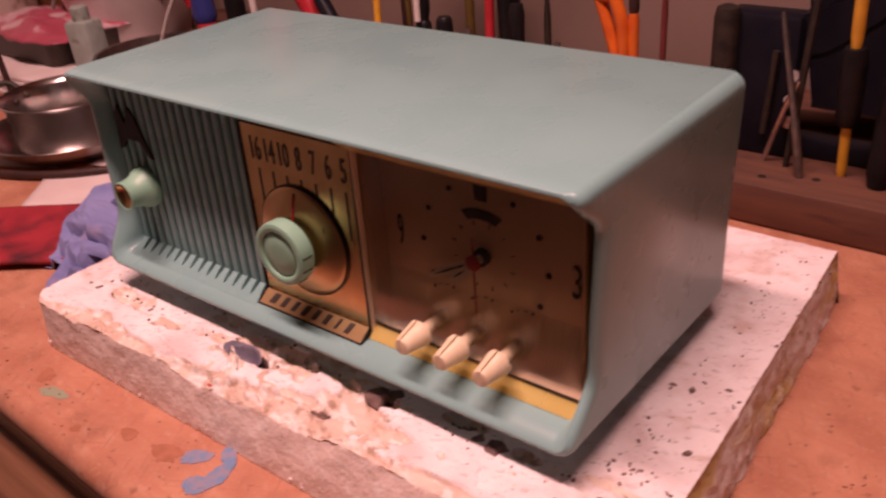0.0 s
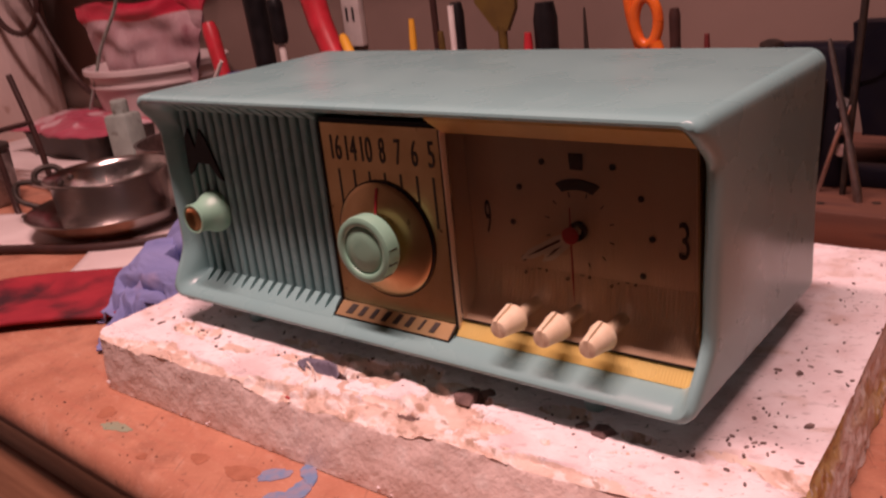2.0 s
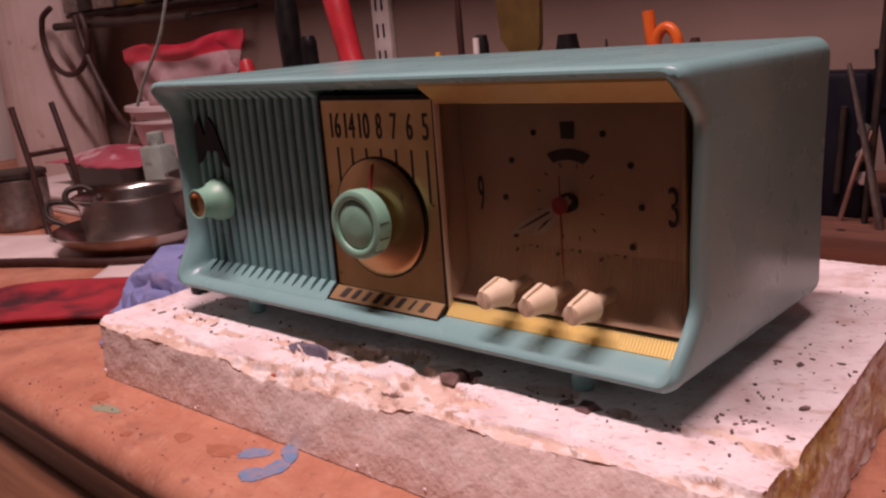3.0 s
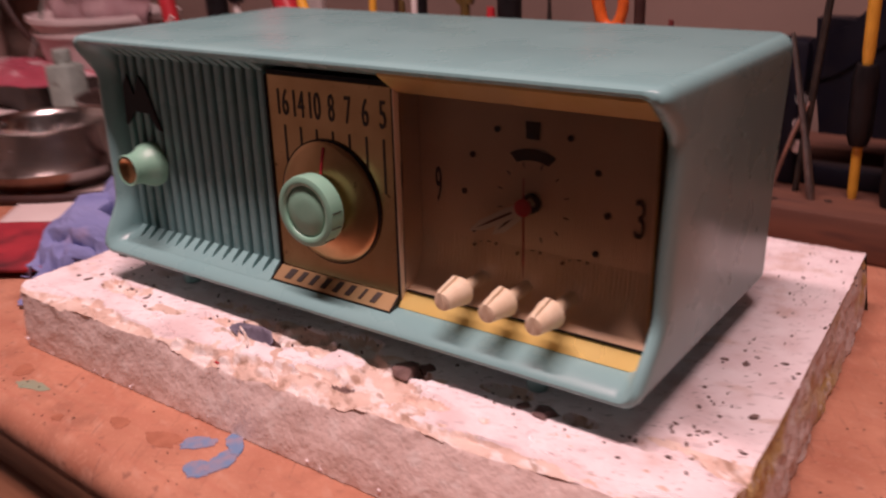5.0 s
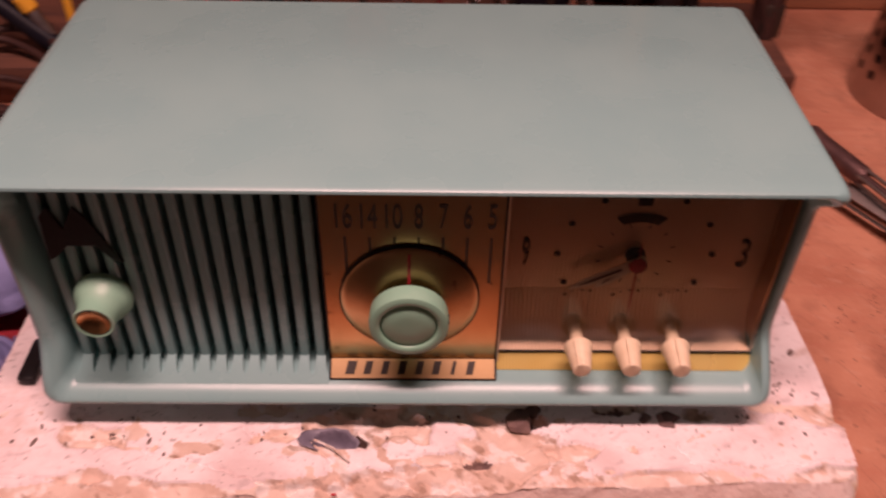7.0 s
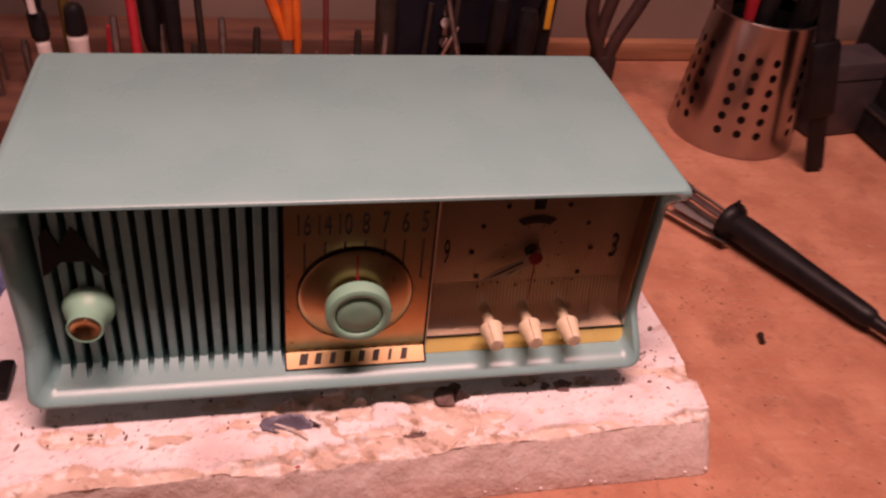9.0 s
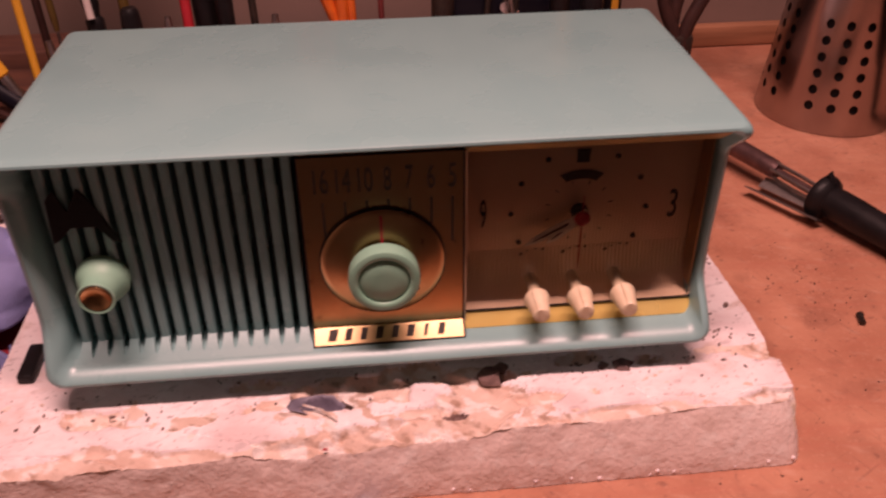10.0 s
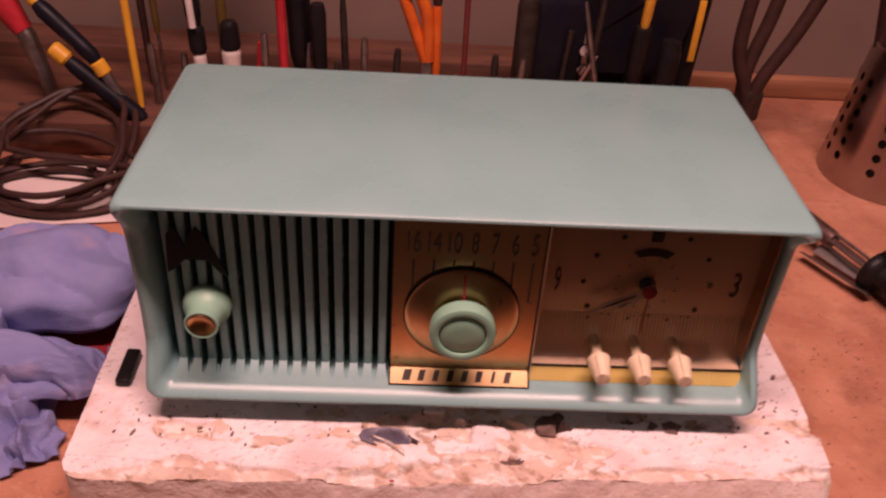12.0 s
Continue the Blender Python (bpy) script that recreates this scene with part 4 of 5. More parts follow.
stick("marker", "slim red marker pen standing in the rack", "marker", [(-0.138, 0.372, B), (-0.140, 0.378, 0.150)], [("tip", 0, 0.2, 0.002, 0.003, BLACK), ("body", 0.2, 1, 0.0042, 0.0042, RED)])
stick("hand_tool", "broad black tool handle standing in the rack", "tool", [(-0.124, 0.385, B), (-0.128, 0.388, 0.174)], [("shaft", 0, 0.3, 0.003, 0.003, STEEL_DULL), ("handle", 0.25, 1, 0.0095, 0.0110, BLACK)])
stick("hand_tool", "dark tapered tool handle standing in the rack", "tool", [(-0.106, 0.368, B), (-0.109, 0.372, 0.128)], [("shaft", 0, 0.4, 0.003, 0.003, STEEL_DULL), ("handle", 0.35, 1, 0.0060, 0.0072, BLACK)])
stick("scriber", "thin dark steel scriber standing in the rack", "tool", [(-0.086, 0.385, B), (-0.091, 0.390, 0.168)], [("shaft", 0, 0.7, 0.0035, 0.0030, IRON), ("point", 0.7, 1, 0.0025, 0.0010, IRON)])
for k, (tx, th, tm) in enumerate(((-0.152, 0.105, STEEL_DULL), (-0.160, 0.092, RED), (-0.118, 0.090, STEEL_DULL), (-0.095, 0.082, IRON), (-0.070, 0.10, STEEL_DULL), (-0.045, 0.088, IRON), (0.040, 0.095, IRON), (0.062, 0.088, STEEL_DULL), (-0.225, 0.075, STEEL_DULL))):
    stick("punch", "short metal punch standing in the rack", "punch", [(tx, 0.36 + 0.010 * (k % 3), B), (tx + 0.003 * (k % 2), 0.362 + 0.010 * (k % 3), th)], [("shank", 0, 1, 0.0028, 0.0034, tm)], group="punches in the rack")

sc = thing("scissors", "orange-handled scissors standing in the tool rack", "scissors", group="tools in the rack")
loop = [(-0.033 + 0.0102 * math.cos(a), 0.384, 0.156 + 0.0185 * math.sin(a)) for a in np.linspace(0, 2 * math.pi, 25)]
part("handle_loop", tube(loop, 0.0045), ORANGE, sc)
part("handle_arm", tube(curve([(-0.051, 0.388, 0.188), (-0.046, 0.388, 0.155), (-0.030, 0.386, 0.110), (-0.018, 0.384, 0.078)]), 0.0052), ORANGE, sc)
part("handle_arm", tube(curve([(-0.026, 0.384, 0.140), (-0.018, 0.384, 0.115), (-0.016, 0.384, 0.078)]), 0.0055), ORANGE, sc)
part("blade", box(-0.0215, -0.0130, 0.381, 0.384, 0.030, 0.082, 0.0005), STEEL_DULL, sc)
stick("screwdriver", "orange and brown handled screwdriver in the rack", "screwdriver", [(-0.008, 0.385, B), (-0.011, 0.388, 0.165)], [("shaft", 0, 0.25, 0.002, 0.002, STEEL_DULL), ("orange_base", 0.25, 0.72, 0.0042, 0.0045, ORANGE), ("handle", 0.70, 1, 0.0042, 0.0045, BROWN)])
stick("marker", "dark red pen standing in the rack", "pen", [(0.016, 0.385, B), (0.015, 0.388, 0.145)], [("body", 0, 1, 0.0024, 0.0026, mat("maroon_plastic", (0.16, 0.03, 0.03), rough=0.4, bump=0))])

clamp = thing("clamp", "large black clamp tool with round steel knob", "clamp", group="tools in the rack")
part("body", box(0.062, 0.118, 0.384, 0.410, 0.030, 0.136, 0.005), NAVY, clamp)
part("side_bar", moved(lathe([(0.004, 0.060), (0.0085, 0.063), (0.0095, 0.070), (0.0095, 0.132), (0.0080, 0.139), (0.003, 0.141)], 20), Matrix.Translation((0.066, 0.382, 0))), IRON, clamp, "worn round grey bar")
part("arm", loft([[(x, 0.392, z0), (x, 0.414, z0), (x + 0.004, 0.414, z0 + w), (x + 0.004, 0.392, z0 + w)] for x, z0, w in ((0.108, 0.104, 0.030), (0.135, 0.112, 0.034), (0.165, 0.136, 0.040), (0.195, 0.168, 0.044), (0.225, 0.212, 0.046))]), NAVY, clamp)
part("jaw", loft([[(x0, y, z), (x1, y, z), (x1, y + 0.022, z), (x0, y + 0.022, z)] for x0, x1, y, z in ((0.118, 0.215, 0.394, 0.150), (0.122, 0.205, 0.394, 0.105), (0.128, 0.190, 0.394, 0.074), (0.128, 0.190, 0.394, 0.070))]), NAVY, clamp, smooth=False)
part("foot_bar", box(0.118, 0.225, 0.392, 0.412, 0.0305, 0.046, 0.003), NAVY, clamp)
part("screw", tube([(0.100, 0.381, 0.050), (0.104, 0.380, 0.112)], 0.0026), IRON, clamp)
for z in (0.062, 0.078, 0.096):
    part("link", moved(lathe([(0.0048, -0.002), (0.0052, 0.0), (0.0048, 0.002)], 14, "y"), Matrix.Translation((0.118, 0.380, z))), STEEL, clamp)
stick("tweezers", "steel tweezers leaning in the tool rack", "tweezers", [(0.137, 0.357, B), (0.128, 0.361, 0.070), (0.110, 0.366, 0.143)], [("tip", 0, 0.4, 0.0032, 0.0028, STEEL_DULL), ("arm", 0.35, 1, 0.0026, 0.0018, STEEL_DULL)])
stick("tweezers", "thin bright steel pick crossing the tweezers", "pick", [(0.104, 0.375, B), (0.117, 0.370, 0.075), (0.126, 0.366, 0.098)], [("rod", 0, 1, 0.0020, 0.0022, STEEL)])
stick("steel_rod", "tall thin dark steel rod in the rack", "steel rod", [(0.122, 0.372, B), (0.134, 0.385, 0.28)], [("rod", 0, 1, 0.0028, 0.0024, IRON)])
stick("screwdriver", "yellow screwdriver with black ferrule", "screwdriver", [(0.160, 0.374, B), (0.160, 0.350, 0.215)],
      [("lower_bar", 0, 0.24, 0.0034, 0.0034, YELLOW), ("ferrule", 0.22, 0.52, 0.0080, 0.0086, BLACK), ("handle", 0.50, 1, 0.0040, 0.0044, YELLOW)])
stick("hand_tool", "rounded black handle standing in the rack", "tool", [(0.186, 0.366, B), (0.188, 0.370, 0.112)], [("handle", 0, 1, 0.0085, 0.0100, BLACK)])
ob = stick("hand_tool", "black tool handle with an orange-yellow label", "tool", [(0.214, 0.40, B), (0.216, 0.405, 0.150)], [("handle", 0, 1, 0.0060, 0.0100, BLACK)])
part("label_strip", box(0.2115, 0.2175, 0.3915, 0.3935, 0.085, 0.140, 0.0008), YELLOW, ob)
pl = thing("pliers", "dark long-handled pliers standing open", "pliers", group="tools in the rack")
for pts in ([(0.279, 0.392, 0.031), (0.271, 0.395, 0.060), (0.258, 0.40, 0.100), (0.262, 0.405, 0.175)], [(0.277, 0.392, 0.031), (0.283, 0.395, 0.068), (0.306, 0.40, 0.115), (0.330, 0.405, 0.180)],
            [(0.273, 0.396, 0.031), (0.270, 0.40, 0.075), (0.281, 0.405, 0.125), (0.290, 0.41, 0.18)]):
    part("handle", tube(curve(pts), 0.0062), BROWN, pl)
part("joint", box(0.270, 0.288, 0.388, 0.400, 0.031, 0.060, 0.003), IRON, pl)
# left part of the rack
stick("marker", "flat red-handled tool leaning in the rack", "tool", [(-0.535, 0.37, B), (-0.553, 0.375, 0.10), (-0.572, 0.38, 0.168)], [("shaft", 0, 0.4, 0.003, 0.003, STEEL_DULL), ("handle", 0.4, 1, 0.0085, 0.0095, RED)])
stick("hand_tool", "blue and red capped tool in the rack", "tool", [(-0.535, 0.38, B), (-0.54, 0.38, 0.112)], [("red_base", 0, 0.5, 0.010, 0.012, RED), ("cap", 0.45, 1, 0.014, 0.012, mat("blue_plastic", (0.04, 0.05, 0.25), rough=0.4, bump=0.05))])
stick("hand_tool", "tall black tool handle leaning in the rack", "tool", [(-0.486, 0.385, B), (-0.500, 0.390, 0.24)], [("handle", 0, 1, 0.010, 0.014, BLACK)])
stick("hand_tool", "black tool with white tag", "tool", [(-0.455, 0.385, B), (-0.465, 0.388, 0.19)], [("white_tag", 0.30, 0.72, 0.004, 0.004, WHITE), ("shaft", 0, 0.3, 0.003, 0.003, STEEL_DULL), ("handle", 0.70, 1, 0.009, 0.009, BLACK)])
stick("zip_tie", "loose white plastic tie strip", "tie", [(-0.600, 0.35, B), (-0.575, 0.355, 0.075), (-0.535, 0.36, 0.128)], [("strip", 0, 1, 0.0022, 0.0026, WHITE)], group="")

# shelf standard on the wall
std = thing("shelf_standard", "white slotted metal shelf standard on the wall", "shelf standard")
part("channel", box(-0.484, -0.456, 0.5095, 0.5195, 0.120, 0.70, 0.0015), WHITE, std)
for k in range(14):
    for dx in (-0.4755, -0.4655):
        part("slot", box(dx - 0.0013, dx + 0.0013, 0.5085, 0.5094, 0.150 + 0.0315 * k, 0.166 + 0.0315 * k), BLACK, std)

# ---- perforated canister ----
def make_canister(cx, cy, r, h):
    can = thing("utensil_canister", "perforated brushed steel utensil canister", "canister")
    cols, z0, dz, hr = 20, 0.0172, 0.0136, 0.0039
    start = math.radians(-142)
    narrow = lambda z: 1 - 0.22 * z / h
    step = 2 * math.pi / cols
    levels = [0.0008, z0] + [z0 + dz * (k + 1) for k in range(6)] + [h - 0.0145, h]

    def shell(rr):
        bm = bmesh.new()

        def pt(a, z):
            return bm.verts.new((rr * narrow(z) * math.cos(a), rr * narrow(z) * math.sin(a), z))
        for c in range(cols):
            a0 = start + (c - 0.5) * step + step * 0.5
            a1 = a0 + step
            for k, (za, zb) in enumerate(zip(levels, levels[1:])):
                am, zm = (a0 + a1) / 2, (za + zb) / 2
                if not (c % 4 != 3 and 1 <= k <= 6):
                    n = 4
                    for q in range(n):
                        b0, b1 = a0 + step * q / n, a0 + step * (q + 1) / n
                        bm.faces.new((pt(b0, za), pt(b1, za), pt(b1, zb), pt(b0, zb)))
                    continue
                n = 16
                outer, inner = [], []
                for q in range(n):
                    t = 2 * math.pi * q / n + math.pi / 4
                    u, v = math.cos(t), math.sin(t)
                    w = max(abs(u), abs(v))
                    outer.append(pt(am + u / w * step / 2, zm + v / w * (zb - za) / 2))
                    inner.append(pt(am + u * hr / rr, zm + v * hr))
                for q in range(n):
                    bm.faces.new((outer[q], outer[(q + 1) % n], inner[(q + 1) % n], inner[q]))
        bmesh.ops.remove_doubles(bm, verts=bm.verts, dist=2e-5)
        return bm
    satin = mat("satin_steel", (0.46, 0.40, 0.38), (0.34, 0.29, 0.28), 0.24, 1.0, scale=20, fine=700, bump=0.03, stretch=(1, 1, 0.15), rough_var=0.06)
    for name, rr, way in (("wall", r, 1), ("inner_wall", r - 0.0006, -1)):
        wall = part(name, shell(rr), satin, can)
        wall.location = (cx, cy, 0)
        wall.data.normals_split_custom_set_from_vertices([Vector((way * v.co.x, way * v.co.y, 0)).normalized() for v in wall.data.vertices])
    part("rim", tube([(cx + r * narrow(h) * math.cos(a), cy + r * narrow(h) * math.sin(a), h) for a in np.linspace(0, 2 * math.pi, 49)], 0.0014, 8), STEEL, can)
    part("base", moved(lathe([(r - 0.0005, 0.0005), (r - 0.0005, 0.004), (r - 0.004, 0.005)], 48), Matrix.Translation((cx, cy, 0))), STEEL, can)
    # black cone added inside, standing in for the shade seen through the holes
    part("dark_core", moved(lathe([(r - 0.003, 0.006), (r * narrow(h) - 0.002, h - 0.012)], 32, "z", True, False), Matrix.Translation((cx, cy, 0))), BLACK, can)
    return can


CX, CY, CR = 0.405, 0.357, 0.0595
make_canister(CX, CY, CR, 0.122)
for k, (dx, dy, top, lean, material, label) in enumerate(((-0.02, -0.02, 0.21, 0.01, BLACK, "black-handled tool in the canister"), (0.012, -0.030, 0.20, 0.02, BLACK, "black-handled tool in the canister"), (0.0, 0.01, 0.165, -0.01, RED, "dark red handled tool in the canister"),
                                                       (-0.032, 0.012, 0.20, -0.02, BROWN, "brown-handled tool in the canister"), (0.03, 0.01, 0.21, 0.03, BLACK, "black-handled tool in the canister"))):
    stick("hand_tool", label, "tool", [(CX + dx * 0.6, CY + dy * 0.6, 0.008), (CX + dx + lean, CY + dy, top)], [("shaft", 0, 0.5, 0.003, 0.003, STEEL_DULL), ("handle", 0.45, 1, 0.008, 0.010, material)], group="tools in the canister")
bar = thing("nylon_bar", "flat black bar leaning on the canister", "bar")
part("blade", moved(box(-0.0085, 0.0085, -0.003, 0.003, 0.0, 0.21, 0.0025), pose(0.452, 0.278, 0.0012, -5, -13.5, 0)), BLACK, bar)
part("grip", moved(box(-0.013, 0.013, -0.006, 0.006, 0.055, 0.125, 0.004), pose(0.452, 0.278, 0.0012, -5, -13.5, 0)), BLACK, bar)
ob = thing("adapter_box", "small dark plastic box standing on the bench", "box")
part("body", moved(box(-0.040, 0.040, -0.022, 0.022, 0.0005, 0.078, 0.004), pose(0.514, 0.362, 0, 0, 0, 8)), mat("charcoal_plastic", (0.06, 0.045, 0.05), (0.045, 0.035, 0.04), 0.5, scale=60), ob)
part("seam", moved(box(-0.0405, 0.0405, -0.0225, 0.0225, 0.060, 0.0612, 0.0003), pose(0.514, 0.362, 0, 0, 0, 8)), BLACK, ob)
ob = thing("black_case", "rounded black plastic case on the bench", "case")
part("body", loft([[(0.635 + sx * x, 0.345 + sx * y, z) for x, y in rrect(-0.10, 0.10, -0.08, 0.08, 0.03)] for z, sx in ((0.0008, 0.94), (0.004, 1.0), (0.030, 1.0), (0.034, 0.97), (0.036, 0.93), (0.22, 0.88), (0.23, 0.80))]), BLACK, ob)
part("bead", loft([[(0.635 + sx * x, 0.345 + sx * y, z) for x, y in rrect(-0.10, 0.10, -0.08, 0.08, 0.03)] for z, sx in ((0.0290, 1.0), (0.0295, 1.012), (0.0315, 1.012), (0.032, 1.0))]), IRON, ob)

# ---- soldering iron ----
iron = thing("soldering_iron", "black-handled soldering iron lying on the bench", "soldering iron")
flange, end = Vector((0.3170, 0.1830, 0.0170)), Vector((0.3735, 0.0660, 0.0120))
ax = (end - flange).normalized()
on = lambda d: flange + ax * d
part("flange", tube([on(-0.004), on(-0.0025), on(0.001), on(0.005), on(0.008)], 0.01, 24, [0.012, 0.0158, 0.0165, 0.0150, 0.0115]), BLACK, iron)
part("handle", tube([on(d) for d in (0.007, 0.015, 0.03, 0.05, 0.075, 0.10, 0.122, 0.128, 0.1315)], 0.01, 20, [0.0112, 0.0116, 0.0115, 0.0107, 0.0095, 0.0088, 0.0082, 0.0075, 0.005]), BLACK, iron)
part("strain_relief", tube([on(d) for d in (0.130, 0.140, 0.152, 0.165)], 0.005, 14, [0.0052, 0.0048, 0.0042, 0.0036]), BLACK, iron)
burnt = mat("burnt_steel", (0.15, 0.085, 0.08), (0.09, 0.05, 0.05), 0.45, 0.6, scale=120, fine=500, bump=0.2)
part("heater", tube([on(d) for d in (-0.040, -0.044, -0.060, -0.080, -0.088, -0.092, -0.094)], 0.007, 18, [0.0060, 0.0070, 0.0072, 0.0074, 0.0080, 0.0086, 0.0078]), burnt, iron, "burnt brown heater tube")
across = ax.cross(Vector((0, 0, 1))).normalized()
for k in range(5):
    a = math.radians(72 * k + 20)
    off = (across * math.cos(a) + across.cross(ax) * math.sin(a)) * 0.0056
    part("cage_rod", tube([on(0.0) + off, on(-0.022) + off * 1.08, on(-0.046) + off], 0.0012, 8), STEEL_DULL, iron)
part("stem", tube([on(0.0), on(-0.044)], 0.0026, 10), burnt, iron)
part("tip", tube([on(d) for d in (-0.093, -0.104, -0.112)], 0.003, 12, [0.0036, 0.0032, 0.0010]), IRON, iron)
part("thumb_rest", tube([on(-0.001) + Vector((0, 0, 0.013)), on(0.002) + Vector((0, 0, 0.0195)), on(0.006) + Vector((0, 0, 0.013))], 0.0022, 10), BLACK, iron)
part("cord", tube(curve([on(0.160), on(0.19) + Vector((0, 0, -0.004)), (0.420, -0.010, 0.0035), (0.50, -0.06, 0.0035), (0.62, -0.05, 0.0035)]), 0.0030), BLACK, iron)
ob = thing("iron_rest", "bent sheet-metal rest under the soldering iron", "stand")
part("leg", moved(box(-0.005, 0.005, -0.030, 0.030, -0.0005, 0.0005), pose(0.2935, 0.192, 0.0075, 0, 28, 32)), STEEL_DULL, ob)
part("leg", moved(box(-0.005, 0.005, -0.028, 0.028, -0.0005, 0.0005), pose(0.3065, 0.200, 0.0075, 0, -28, 32)), STEEL_DULL, ob)
ob = thing("nail", "short dark nail lying on the bench", "nail")
part("shank", tube([(0.2885, 0.0615, 0.0022), (0.2905, 0.0690, 0.0022)], 0.002, 10), IRON, ob)
part("head", tube([(0.2904, 0.0685, 0.0022), (0.2907, 0.0698, 0.0022)], 0.0024, 10), IRON, ob)
ob = solo("rubber_foot", box(-0.1872, -0.1790, 0.0235, 0.0500, 0.0354, 0.0405, 0.0015), BLACK, "black rubber pad lying on the foam slab", "rubber pad")


# ---- bench clutter: crumbs ----
def crumbs():
    rnd = random.Random(11)
    bm = bmesh.new()
    for k in range(230):
        x, y = rnd.choice(((rnd.gauss(0.275, 0.022), rnd.gauss(0.095, 0.03)), (rnd.uniform(0.215, 0.42), rnd.uniform(-0.06, 0.20)), (rnd.uniform(-0.25, 0.2), rnd.uniform(-0.085, -0.045))))
        if x < 0.212 and y > -0.045:
            continue
        r = rnd.uniform(0.00022, 0.0006)
        own = bmesh.new()
        bmesh.ops.create_icosphere(own, subdivisions=1, radius=r)
        bmesh.ops.scale(own, vec=(rnd.uniform(0.8, 2.2), rnd.uniform(0.6, 1.2), 0.5), verts=own.verts)
        bmesh.ops.rotate(own, matrix=Matrix.Rotation(rnd.uniform(0, 3), 3, "Z"), verts=own.verts)
        bmesh.ops.translate(own, vec=(x, y, r * 0.5), verts=own.verts)
        merge(bm, own)
    solo("crumbs", bm, IRON, "dark crumbs and solder specks scattered on the bench", "crumbs", kind="stuff")


crumbs()


# ---- cloths and papers ----
def sheet_thing(name, label, category, outline, height, n, m, material, thick=0.0007):
    """A cloth or paper: outline(u, v) gives x and y, height(x, y, u, v) its z."""
    verts = []
    for i in range(n + 1):
        for j in range(m + 1):
            u, v = i / n, j / m
            x, y = outline(u, v)
            verts.append((x, y, height(x, y, u, v)))
    faces = [(i * (m + 1) + j, i * (m + 1) + j + 1, (i + 1) * (m + 1) + j + 1, (i + 1) * (m + 1) + j) for i in range(n) for j in range(m)]
    me = bpy.data.meshes.new(name)
    me.from_pydata(verts, [], faces)
    bm = bmesh.new()
    bm.from_mesh(me)
    bpy.data.meshes.remove(me)
    ob = solo(name, bm, material, label, category)
    mod = ob.modifiers.new("thickness", "SOLIDIFY")
    mod.thickness, mod.offset = thick, 1
    return ob


